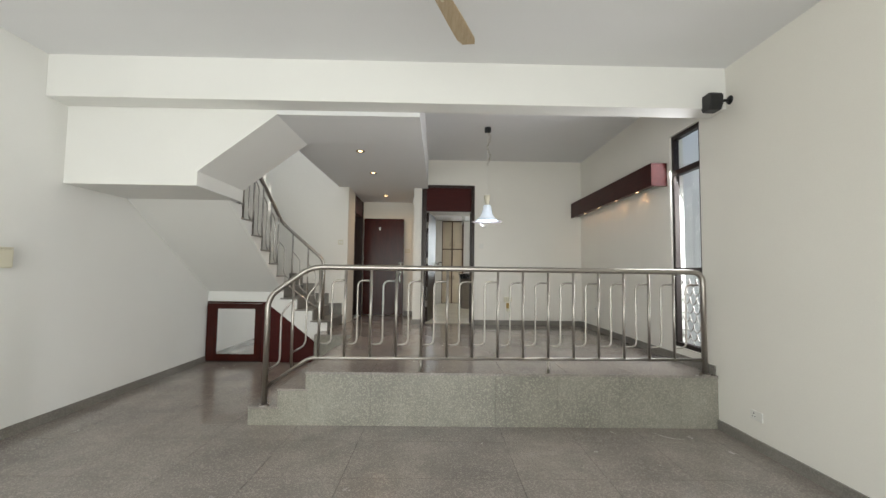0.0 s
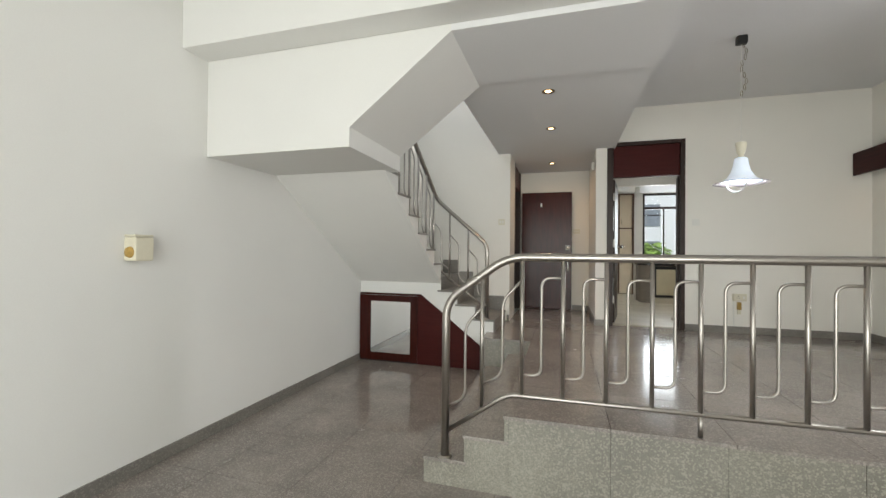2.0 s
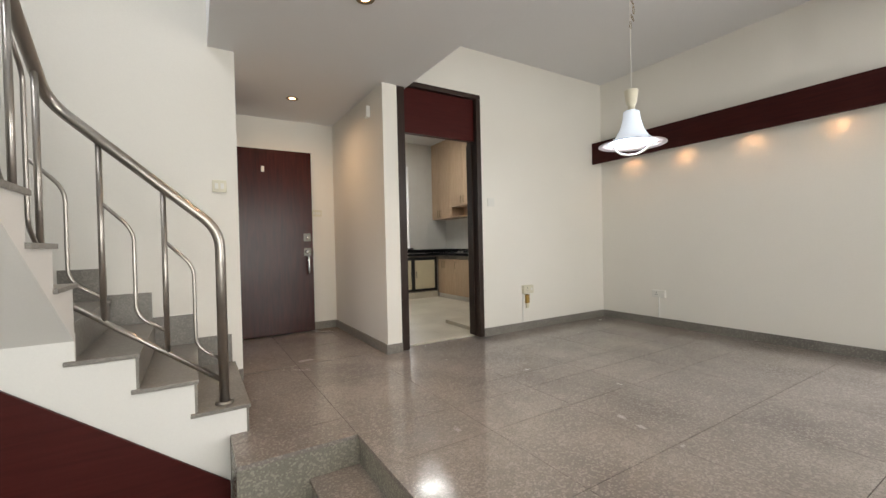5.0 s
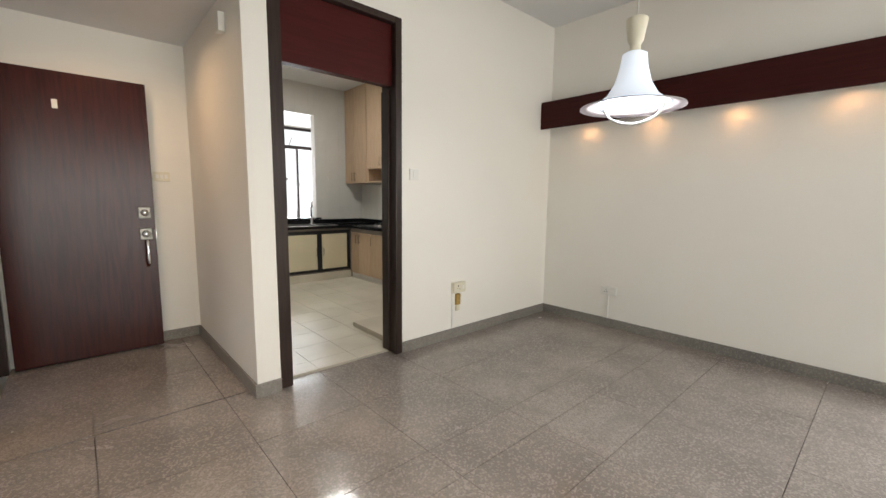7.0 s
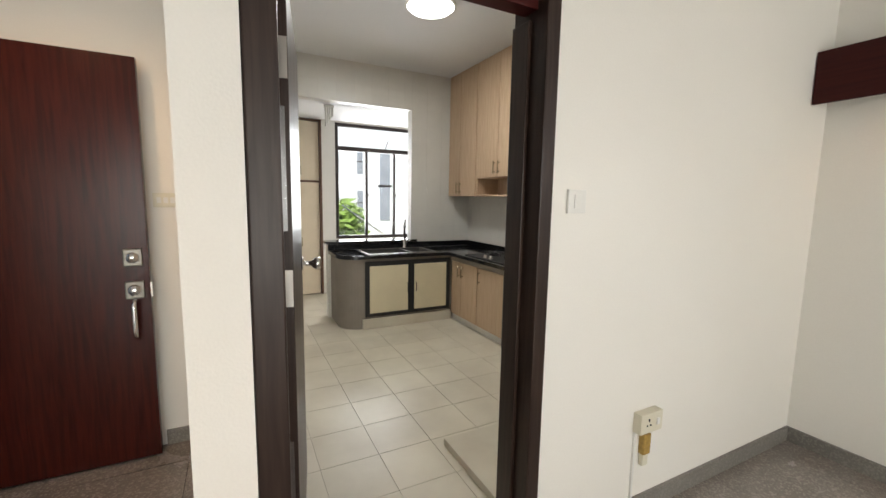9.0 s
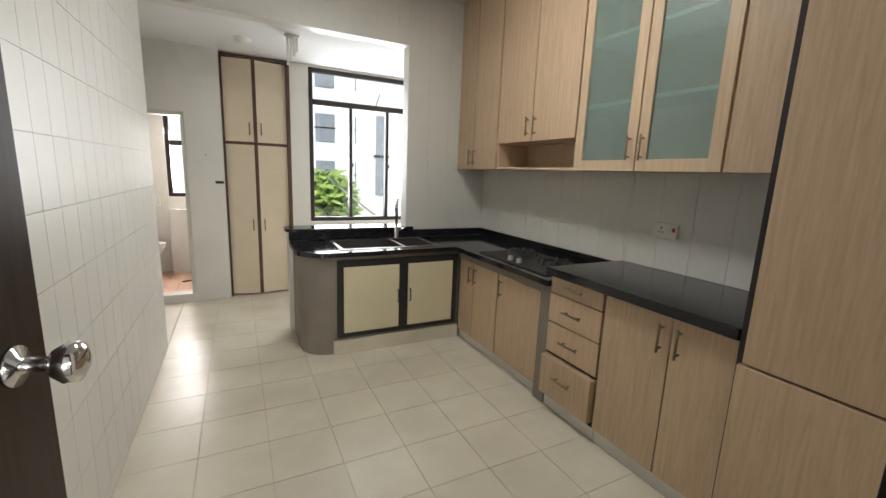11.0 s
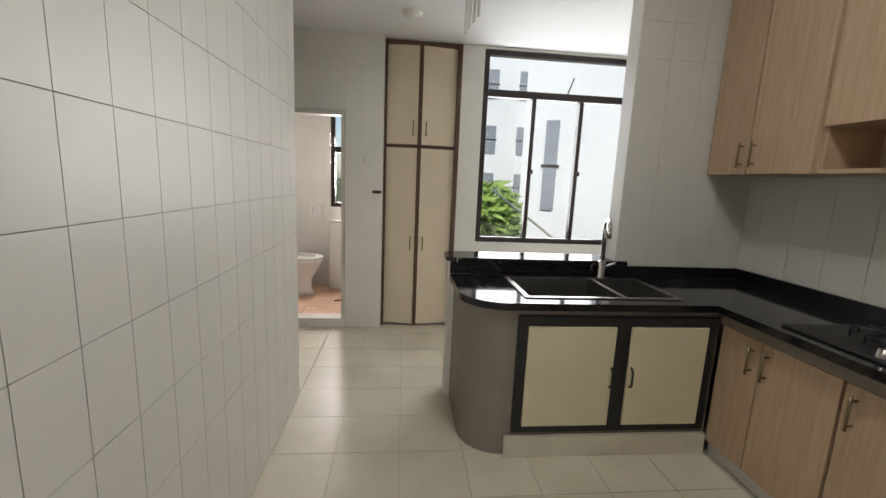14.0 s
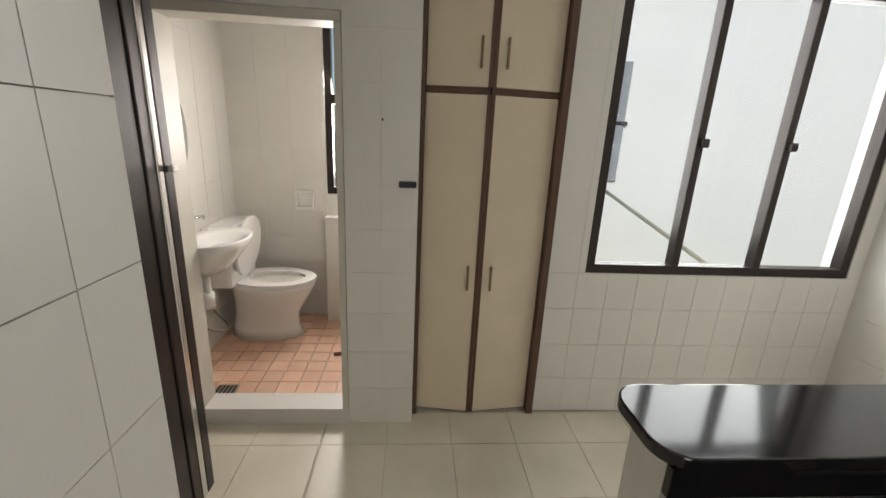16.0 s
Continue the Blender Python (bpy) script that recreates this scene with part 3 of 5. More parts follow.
w4.matrix_basis = pose(XL - 0.07, 4.1, 0, 0, 0, 90)

sd = tagged(new("sliding_door"), "dark aluminium sliding garden door with glass panes", "door", "", "structure")
for a, b in ((G0, -1.2), (-1.2, 0.1), (0.1, 1.4), (1.4, G1)):
    bm = bmesh.new()
    for q in ((a, b, 0.0, 0.07), (a, b, 2.78, 2.85), (a, a + 0.06, 0.07, 2.78), (b - 0.06, b, 0.07, 2.78)):
        bm_box(q[0], q[1], -3.25, -3.20, q[2], q[3], 0.003, bm)
    fr = part("leaf_frame", bm, ALU, sd)
    part("pane", bm_box(a + 0.06, b - 0.06, -3.23, -3.222, 0.07, 2.78), GLASS, fr).visible_shadow = False

# grille of interlaced rings outside the tall window, and a pierced screen wall beyond
gr = thing("window_grille", "pale grey metal scale-pattern grille outside the window", "grille", (XR + 0.10, W0, WZ0))
for r in range(8):
    for c in range(5):
        yy = W0 + 0.03 + (c + (0.5 if r % 2 else 0)) * 0.115
        zz = 0.72 + r * 0.095
        pts = [(XR + 0.105, yy + 0.058 * math.sin(-math.pi / 2 + math.pi * k / 8), zz - 0.08 * math.cos(-math.pi / 2 + math.pi * k / 8)) for k in range(9)]
        part("scale", bm_tube(pts, 0.006, seg=6), STEEL, gr)

kd = tagged(new("door_1"), "dark brown kitchen door frame with red panel above and open leaf", "door", "", "structure")
part("jamb", bm_box(0.318, 0.398, YD - 0.02, YD + T + 0.01, KF - 0.01, 2.99, 0.006), FRAME, kd)
part("jamb", bm_box(1.207, 1.263, YD - 0.02, YD + T + 0.01, KF - 0.01, 2.99, 0.006), FRAME, kd)
part("stop", bm_box(1.192, 1.207, YD + 0.06, YD + T, KF, 2.50, 0.003), FRAME, kd)
part("head", bm_box(0.398, 1.207, YD - 0.02, YD + T + 0.01, 2.945, 2.99, 0.005), FRAME, kd)
part("transom_panel", bm_box(0.398, 1.207, YD + 0.03, YD + 0.10, 2.525, 2.945, 0.003), PANEL, kd, "dark red panel over the door")
leaf = part("leaf", bm_box(0, 0.775, -0.04, 0, KF + 0.01, 2.515, 0.003), FRAME, kd)
leaf.matrix_parent_inverse = Matrix()
leaf.matrix_basis = pose(0.398, YD + T + 0.005, 0, 0, 0, 80.5)
LM = leaf.matrix_basis.copy()
def on_leaf(name, bm, m, label=""):
    bm.transform(LM)
    return part(name, bm, m, leaf, label)
for side in (0.0, -0.04):
    k = bm_lathe([(0, 0.0), (0.03, 0.0), (0.03, 0.006), (0.012, 0.01), (0.011, 0.042), (0.022, 0.050), (0.031, 0.064), (0.029, 0.080), (0.016, 0.087), (0, 0.088)],
                 pose(0.70, side, 1.595, 90 if side < 0 else -90), 20)
    on_leaf("door_knob", k, CHROME, "round steel knob")
for z in (0.85, 1.63, 2.28):
    on_leaf("hinge", bm_box(-0.004, 0.002, -0.038, -0.002, z - 0.055, z + 0.055), STEEL)
    on_leaf("hinge_pin", bm_tube([(-0.006, 0.004, z - 0.06), (-0.006, 0.004, z + 0.06)], 0.006), STEEL)
# added chrome strips stand in for a reflection on the leaf
for z in (0.7, 1.7):
    on_leaf("mirror_strip", bm_box(-0.0035, -0.001, -0.028, -0.012, z + 0.1, z + 0.45), CHROME)

# entrance door, standing open against the hall's end wall
fd = tagged(new("door_2"), "open dark red wooden entrance door with steel locks", "door", "", "structure")
part("leaf", bm_box(-0.96, -0.112, 7.590, 7.632, PLAT + 0.012, 2.55, 0.003), RED, fd)
part("jamb", bm_box(-1.15, -0.985, 6.74, 6.79, PLAT, 2.90, 0.004), FRAME, fd)
part("jamb", bm_box(-1.15, -0.985, 7.555, 7.60, PLAT, 2.90, 0.004), FRAME, fd)
part("transom_panel", bm_box(-1.12, -1.0, 6.79, 7.555, 2.57, 2.90, 0.003), PANEL, fd)
for z, r in ((1.585, 0.033), (1.42, 0.035)):
    e = part("lock", bm_box(-0.215, -0.135, 7.578, 7.592, z - 0.045, z + 0.045, 0.006), LOCK, fd)
    part("cylinder", bm_lathe([(0, 0.022), (r * 0.6, 0.022), (r * 0.8, 0.012), (r * 0.85, 0)], pose(-0.175, 7.578, z, 90), 20), CHROME, fd)
part("pull_handle", bm_tube(rounded([(-0.175, 7.58, 1.37), (-0.175, 7.53, 1.36), (-0.175, 7.53, 1.20), (-0.175, 7.58, 1.17)], 0.03), 0.011), CHROME, fd)
part("edge_latch", bm_box(-0.113, -0.104, 7.595, 7.627, 1.38, 1.45), STEEL, fd)
part("hook", bm_box(-0.64, -0.61, 7.575, 7.592, 2.30, 2.36, 0.004), PLASTW, fd)
structure("wall_outside", bm_box(-3.0, -2.9, 6.4, 8.2, 0.3, 3.3), EXT, "white wall outside the entrance")
structure("floor_porch", bm_box(-2.9, -1.14, 6.4, 8.2, 0.40, 0.50), CONC, "concrete porch outside the entrance", "floor")

# ---- dining things ----
disp = thing("wall_pelmet", "long dark red wooden box pelmet with small warm spotlights", "pelmet", (3.0, 4.6, 2.43))
bm = bmesh.new()
PY0, PY1, PX0 = 3.45, YD - 0.005, 3.005
bm_box(PX0, PX0 + 0.02, PY0, PY1, 2.425, 2.687, 0.003, bm)
part("front_board", bm, REDX, disp)
part("top_board", bm_box(PX0 + 0.02, XR - 0.002, PY0, PY1, 2.667, 2.687), REDX, disp)
part("bottom_board", bm_box(PX0 + 0.02, XR - 0.06, PY0 + 0.02, PY1, 2.452, 2.467), REDX, disp)
part("end_board", bm_box(PX0 + 0.02, XR - 0.002, PY0, PY0 + 0.02, 2.425, 2.667, 0.002), REDX, disp)
for y in (3.95, 4.55, 5.15, 5.75):
    part("bulb", bm_lathe([(0, 0), (0.022, 0.0), (0.025, 0.01), (0, 0.012)], pose(3.085, y, 2.449), 16), BULB, disp)
    lamp("pelmet_spot", "SPOT", look((3.085, y, 2.435), (3.19, y, 2.1)), 0.75, (1.0, 0.5, 0.2), 0.02, spot=165, blend=1.0)

pend = thing("pendant_lamp", "white glass bell pendant lamp on a thin cord", "lamp", (1.23, 4.5, 3.45))
LX, LY = 1.28, 4.51
part("shade", bm_lathe([(0.034, 2.353), (0.050, 2.343), (0.055, 2.298), (0.073, 2.228), (0.105, 2.173), (0.142, 2.146), (0.159, 2.138), (0.157, 2.134), (0.101, 2.163), (0.069, 2.218), (0.051, 2.288), (0.045, 2.336), (0.034, 2.353)], pose(LX, LY, 0), 40), SHADE, pend, "white glass bell")
part("rim", bm_lathe([(0.157, 2.141), (0.212, 2.126), (0.214, 2.121), (0.157, 2.135), (0.157, 2.141)], pose(LX, LY, 0), 48), WEAVE, pend, "pale pierced rim")
part("socket", bm_lathe([(0, 2.49), (0.042, 2.49), (0.045, 2.485), (0.032, 2.40), (0.022, 2.385), (0.022, 2.36), (0.036, 2.352), (0.036, 2.335), (0, 2.33)], pose(LX, LY, 0), 24), PLAST, pend)
part("guard", bm_tube([(LX - 0.04 + 0.04 * math.cos(a), LY - 0.025 - 0.11 * math.cos(a), 2.13 + 0.085 * math.sin(a)) for a in [math.pi + math.pi * k / 14 for k in range(15)]], 0.006, seg=8), CERAM, pend)
part("cord", bm_tube([(LX, LY, 2.49), (LX, LY, 3.42)], 0.003, seg=6), PLASTW, pend)
for k in range(9):
    z0 = 3.40 - 0.055 * k
    sw = 0.02 * math.sin(k * 1.3)
    part("chain_link", bm_tube([(LX + 0.02 + sw + 0.009 * math.cos(a), LY + 0.009 * math.sin(a) * (k % 2), z0 - 0.028 + 0.028 * math.sin(a)) for a in [2 * math.pi * j / 10 for j in range(11)]], 0.0025, seg=5), BRASS, pend)
part("ceiling_hook", bm_box(LX - 0.04, LX + 0.045, LY - 0.03, LY + 0.03, 3.375, 3.452, 0.012), BLKP, pend)
lamp("pendant_bulb", "POINT", pose(LX, LY, 2.09), 7, (0.92, 0.96, 1.0), 0.06)


def downlight(x, y):
    d = thing("downlight", "small recessed warm downlight with a brass ring", "lamp", (x, y, 2.92), "hall downlights")
    part("ring", bm_lathe([(0.032, 0), (0.055, -0.002), (0.057, 0.0), (0.05, 0.006), (0.032, 0.006), (0.032, 0)], pose(x, y, 2.915), 28), BRASS, d)
    part("bulb", bm_lathe([(0, -0.004), (0.02, -0.003), (0.03, 0.004), (0, 0.004)], pose(x, y, 2.914), 20), BULB, d)
    lamp("downlight_beam", "SPOT", look((x, y, 2.90), (x, y, 0)), 25 if y > 6 else 20, (1.0, 0.66, 0.38), 0.025, spot=168 if y > 6 else 125, blend=1.0)


for x, y in ((-0.38, 3.97), (-0.39, 5.08), (-0.43, 6.94)):
    downlight(x, y)


def plate(name, label, m, w, h, knobs, material, d=0.012, group=""):
    """A wall plate with its rockers or holes; local x across, z up, front to -y."""
    e = thing(name, label, "switch" if "switch" in name else "socket", (0, 0, 0), group)
    part("plate", bm_box(-w / 2, w / 2, -d, 0, -h / 2, h / 2, 0.003), material, e)
    for kx, kz, kw, kh, mm in knobs:
        part("rocker" if kw > 0.008 else "pin_hole", bm_box(kx - kw / 2, kx + kw / 2, -d - 0.004, -d + 0.002, kz - kh / 2, kz + kh / 2, 0.001), mm, e)
    e.matrix_basis = m
    return e


PINS = [(-0.02, 0.015, 0.006, 0.012, BLKP), (-0.031, -0.008, 0.007, 0.006, BLKP), (-0.01, -0.008, 0.007, 0.006, BLKP)]
plate("wall_switch", "ivory plastic light switch on the dining wall", pose(1.385, YD - 0.001, 1.90), 0.085, 0.085, [(0, 0, 0.03, 0.05, PLASTW)], PLASTW)
plate("wall_switch", "ivory double light switch on the wall beside the stairs", pose(-1.11, 6.164, 1.93), 0.09, 0.085, [(-0.018, 0, 0.022, 0.04, PLASTW), (0.018, 0, 0.022, 0.04, PLASTW)], PLAST)
plate("wall_switch", "ivory light switch row beside the entrance door", pose(-0.035, 7.699, 1.87), 0.115, 0.075, [(-0.03, 0, 0.02, 0.03, PLASTW), (0, 0, 0.02, 0.03, PLASTW), (0.03, 0, 0.02, 0.03, PLASTW)], PLAST)
s = plate("wall_socket", "ivory surface-mounted socket with a trunking strip below", pose(1.865, YD - 0.001, 0.955), 0.14, 0.09, PINS + [(0.04, 0, 0.02, 0.03, PLASTW)], PLAST, 0.04)
part("yellowed_plug", bm_box(1.84, 1.885, YD - 0.03, YD - 0.002, 0.80, 0.895, 0.004), YELL, s, "yellowed plug")
part("plug_end", bm_box(1.845, 1.88, YD - 0.025, YD - 0.002, 0.745, 0.80, 0.004), PLAST, s)
part("trunking", bm_box(1.80, 1.812, YD - 0.010, YD - 0.001, PLAT + SK, 0.91), PLASTW, s)
s = plate("wall_socket", "ivory double socket low on the dining wall", pose(XR - 0.001, 5.46, 0.86, 0, 0, -90), 0.15, 0.08, PINS + [(0.045, 0, 0.02, 0.03, PLASTW)], PLASTW, 0.03)
part("trunking", bm_box(XR - 0.012, XR - 0.001, 5.46, 5.475, PLAT + SK, 0.82), PLASTW, s)
plate("wall_socket", "white socket low on the living room wall", pose(XR - 0.001, 2.25, 0.30, 0, 0, -90), 0.12, 0.075, PINS, PLASTW, 0.01)
door_sensor = thing("door_chime", "small white chime box high on the hall wall", "chime", (0.17, 6.5, 2.74))
part("body", bm_box(0.135, 0.174, 6.46, 6.53, 2.69, 2.80, 0.006), PLASTW, door_sensor)
iv = thing("doorbell_chime", "aged ivory cube chime with round yellowed disc", "chime", (XL, 2.2, 1.48))
part("body", bm_box(XL, XL + 0.10, 2.12, 2.24, 1.40, 1.55, 0.012), PLAST, iv)
part("disc", bm_lathe([(0, 0.016), (0.03, 0.014), (0.036, 0.0)], pose(XL + 0.055, 2.12, 1.455, 90), 24), YELL, iv)
part("top_lip", bm_box(XL, XL + 0.095, 2.122, 2.24, 1.552, 1.566, 0.004), PLAST, iv)
spk = thing("wall_speaker", "small black wall-mounted loudspeaker on a bracket", "speaker", (XR, 2.45, 2.975))
part("cabinet", bm_prism([(-0.05, -0.08), (0.05, -0.08), (0.075, -0.03), (0.08, 0.05), (0.05, 0.075), (-0.05, 0.075), (-0.08, 0.05), (-0.075, -0.03)], 0, -0.06, 0.05, bev=0.014), BLKP, spk).location = (XR - 0.16 - XR, 0, -0.02)
spk.children[0].matrix_parent_inverse = Matrix()
part("bracket", bm_tube([(XR, 2.45, 2.985), (XR - 0.10, 2.45, 2.975)], 0.012), BLKP, spk)
part("wall_disc", bm_lathe([(0, 0.012), (0.035, 0.01), (0.04, 0)], pose(XR - 0.001, 2.45, 2.985, 0, -90), 20), BLKP, spk)

# ceiling fan over the living room
fan = thing("ceiling_fan", "cream ceiling fan with three wooden blades", "fan", (0.35, 1.0, 3.3))
FX, FYY = 0.53, 1.05
part("rod", bm_tube([(FX, FYY, 3.3), (FX, FYY, 3.06)], 0.012), PLAST, fan)
part("canopy", bm_lathe([(0.06, 3.298), (0.055, 3.25), (0.02, 3.23)], pose(FX, FYY, 0), 24), PLAST, fan)
part("motor", bm_lathe([(0, 3.08), (0.06, 3.08), (0.11, 3.05), (0.11, 2.99), (0.06, 2.96), (0, 2.955)], pose(FX, FYY, 0), 28), PLAST, fan)
for a in (68, 188, 308):
    m = pose(FX, FYY, 3.02, 0, 0, a)
    b = bm_prism([(0.18, -0.05), (0.45, -0.062), (0.66, -0.065), (0.72, -0.045), (0.72, 0.045), (0.66, 0.065), (0.45, 0.062), (0.18, 0.05)], 2, -0.004, 0.004, bev=0.002)
    b.transform(m @ pose(0, 0, 0, 8))
    part("blade", b, FANW, fan)
    b = bm_box(0.09, 0.24, -0.018, 0.018, -0.004, 0.006, 0.002)
    b.transform(m)
    part("blade_arm", b, PLAST, fan)

# ---- kitchen structure ----
KT = 3.40
OPR, OPT = 2.22, 2.955          # right side and top of the opening to the yard
wall_boxes("wall_kitchen_right", [(KR, KR + T, YD + T, 11.2, 0.3, KT)], TILE, "white tiled kitchen side wall")
wk_left = wall_boxes("wall_kitchen_left", [(KL - 0.12, KL - 0.008, 7.70, 9.78, 0.3, KT), (KL - 0.008 - 0.1, KL - 0.008, YD + T, 7.70, 0.3, KT)], GROUT, "long white tiled kitchen wall")
wk_part = wall_boxes("wall_partition", [(OPR, KR, YP, YP + 0.12, KF, KT), (KL, OPR, YP, YP + 0.12, OPT, KT), (1.205, OPR, YP, YP + 0.12, KF, 1.34)], TILE, "tiled partition wall with a wide opening to the yard")
wall_boxes("wall_kitchen_front", [(KL, 0.317, YD + T, YD + T + 0.02, KF, KT), (1.263, KR, YD + T, YD + T + 0.02, KF, KT), (0.317, 1.263, YD + T, YD + T + 0.02, 2.99, KT)], TILE, "white tiled kitchen wall around the door")
structure("ceiling_kitchen", bm_box(KL - T, KR + T, YD + T, YP + 0.12, KT, KT + 0.1), CEIL, "white kitchen ceiling", "ceiling")
structure("ceiling_yard", bm_box(-0.7, KR + T, YP + 0.12, 11.3, 2.97, 3.07), CEIL, "white ceiling of the yard", "ceiling")
kf_bm = bm_box(0.18, KR, YD + 0.10, 9.85, 0.40, KF - 0.006)
GROUT_F = mat("floor_grout", (0.55, 0.50, 0.41), 0.8, var=0.1, scale=6)
bm_box(-0.7, KR, 9.85, 11.15, 0.40, KF - 0.006, bm=kf_bm)
kfloor = structure("floor_kitchen", kf_bm, GROUT_F, "cream ceramic tiled kitchen floor", "floor")
DX0, DX1 = -0.26, 0.40
YW = 11.02
wall_boxes("wall_yard", [(DX1 + 0.03, 0.742, YB, YB + 0.12, KF, 2.97), (-0.7, DX0 - 0.05, YB, YB + 0.12, KF, 2.97), (DX0 - 0.05, DX1 + 0.03, YB, YB + 0.12, 2.37, 2.97),
                         (1.385, KR, YW, YW + 0.15, KF, 1.31), (1.385, 1.575, YW, YW + 0.15, 1.31, 2.97), (1.575, KR, YW, YW + 0.15, 2.95, 2.97), (2.97, KR, YW, YW + 0.15, 1.31, 2.95),
                         (0.742, 1.385, YB + 0.35, YB + 0.4, KF, 2.97), (0.64, 0.742, YB + 0.12, YB + 0.4, KF, 2.97), (-0.7, -0.58, 9.85, YB, KF, 2.97), (-0.7, KL - 0.12, 9.75, 9.85, KF, 2.97)], TILE, "white tiled yard walls")
structure("kitchen_plinth", bm_box(1.29, 2.40, YD + T + 0.02, 7.00, KF, KF + 0.042, 0.003), KTILE, "low cream tiled plinth beside the door", "plinth")

# dark aluminium post at the end of the tiled wall
jm = thing("folding_door", "dark aluminium folding door standing stacked in the yard", "door", (-0.1, 10.5, KF))
part("post", bm_box(-0.19, -0.062, 10.44, 10.49, KF, 2.96, 0.004), ALU, jm)
part("leaf_edge", bm_box(-0.19, -0.066, 10.34, 10.435, KF, 2.96, 0.004), ALU, jm)
part("bright_edge", bm_box(-0.10, -0.058, 10.492, 10.52, KF, 2.96, 0.004), CHROME, jm)
part("leaf_edge", bm_box(-0.19, -0.058, 10.522, 10.57, KF, 2.96, 0.004), ALU, jm)
part("catch", bm_box(-0.058, -0.035, 10.53, 10.56, 1.78, 1.80, 0.003), CHROME, jm)

# unseen slab, added to keep sun out of the gap between the ceilings
structure("roof_slab", bm_box(-0.75, KR + T, 7.86, 12.15, 3.55, 3.66), CONC, "unseen flat slab added over kitchen and yard to block the sun", "roof")

# ---- kitchen things ----
def handle(parent, x, y, z, l=0.12, vertical=True, axis="x", mtl=None):
    """Bar handle with two feet, on a front facing -x or -y."""
    mtl = mtl or BRASS
    d = Vector((0, 0, 1)) if vertical else (Vector((0, 1, 0)) if axis == "x" else Vector((1, 0, 0)))
    o = Vector((-0.028, 0, 0)) if axis == "x" else Vector((0, -0.028, 0))
    p = Vector((x, y, z))
    bm = bm_tube([p + o - d * l / 2, p + o + d * l / 2], 0.006, seg=8)
    for s in (-0.36, 0.36):
        bm_tube([p + d * l * s, p + o + d * l * s], 0.0045, bm, seg=6)
    return part("handle", bm, mtl, parent)


def wall_cabinet(label, y0, y1, z0, z1, doors, hand, glassy=False):
    c = thing("wall_cabinet", label, "cabinet", (2.9, (y0 + y1) / 2, z0), "kitchen wall cabinets")
    X0 = 2.75
    bm = bmesh.new()
    for b in ((X0, KR - 0.002, y0, y0 + 0.016, z0, z1), (X0, KR - 0.002, y1 - 0.016, y1, z0, z1), (X0, KR - 0.002, y0 + 0.016, y1 - 0.016, z0, z0 + 0.016), (KR - 0.012, KR - 0.002, y0, y1, z0 + 0.016, z1)):
        bm_box(*b, bm=bm)
    part("carcass", bm, OAK, c)
    if not glassy:
        # near-black sheet behind the doors paints the shade in their gaps
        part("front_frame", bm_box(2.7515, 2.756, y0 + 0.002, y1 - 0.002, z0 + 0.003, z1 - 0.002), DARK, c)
    if glassy:
        for z in (z0 + 0.36, z0 + 0.72, z0 + 1.08):
            part("shelf", bm_box(2.751, KR - 0.014, y0 + 0.017, y1 - 0.017, z, z + 0.02), WALL_W, c)
    for i, (a, b) in enumerate(zip(doors, doors[1:])):
        a, b = a + 0.0045, b - 0.0045
        zd = z0 + (hand[2] if len(hand) > 2 else 0)
        if glassy:
            d = part("door", bm_box(2.73, 2.75, a, a + 0.06, zd, z1 - 0.004, 0.002), OAK_P, c)
            bm = bmesh.new()
            for q in ((b - 0.06, b, zd, z1 - 0.004), (a + 0.06, b - 0.06, zd, zd + 0.06), (a + 0.06, b - 0.06, z1 - 0.064, z1 - 0.004)):
                bm_box(2.73, 2.75, q[0], q[1], q[2], q[3], 0.002, bm)
            part("door_frame", bm, OAK_P, d)
            part("pane", bm_box(2.738, 2.743, a + 0.06, b - 0.06, zd + 0.06, z1 - 0.064), FROST, d, "frosted green glass")
        else:
            d = part("door", bm_box(2.73, 2.75, a, b, zd, z1 - 0.004, 0.002), OAK, c)
        side = hand[0][i]
        if side:
            handle(d, 2.73, b - 0.035 if side > 0 else a + 0.035, zd + hand[1], 0.13)
    return c


ZU, ZT = 1.944, KT - 0.003
wall_cabinet("light oak laminate wall cabinet in the corner", 9.10, YP - 0.004, ZU, ZT, [9.105, 9.465, 9.75], ((1, -1), 0.10))
wall_cabinet("light oak wall cabinet above an open niche", 8.24, 9.095, ZU + 0.20, ZT, [8.24, 8.67, 9.095], ((1, -1), 0.10))
nc = thing("open_niche", "open oak shelf niche under the wall cabinet", "shelf", (2.9, 8.6, ZU), "kitchen wall cabinets")
for b in ((2.75, KR - 0.002, 8.24, 9.095, ZU, ZU + 0.018), (2.75, KR - 0.002, 8.24, 8.255, ZU + 0.018, ZU + 0.198), (2.75, KR - 0.002, 9.08, 9.095, ZU + 0.018, ZU + 0.198), (KR - 0.014, KR - 0.002, 8.255, 9.08, ZU + 0.018, ZU + 0.198)):
    part("board", bm_box(*b), OAK, nc)
wall_cabinet("oak wall cabinet with two frosted green glass doors", 7.35, 8.235, ZU, ZT, [7.35, 7.793, 8.235], ((1, -1), 0.12), True)
wall_cabinet("narrow light oak wall cabinet beside the tall unit", 7.025, 7.345, ZU, ZT, [7.025, 7.345], ((0,), 0.12))

tall = thing("tall_unit", "tall light oak laminate larder unit beside the kitchen door", "cabinet", (2.7, 6.65, KF + 0.07))
# body is near black so its bare end strip reads as a shaded gap
part("body", bm_box(2.42, KR - 0.002, 6.38, 7.018, KF + 0.07, ZT, 0.002), DARK, tall)
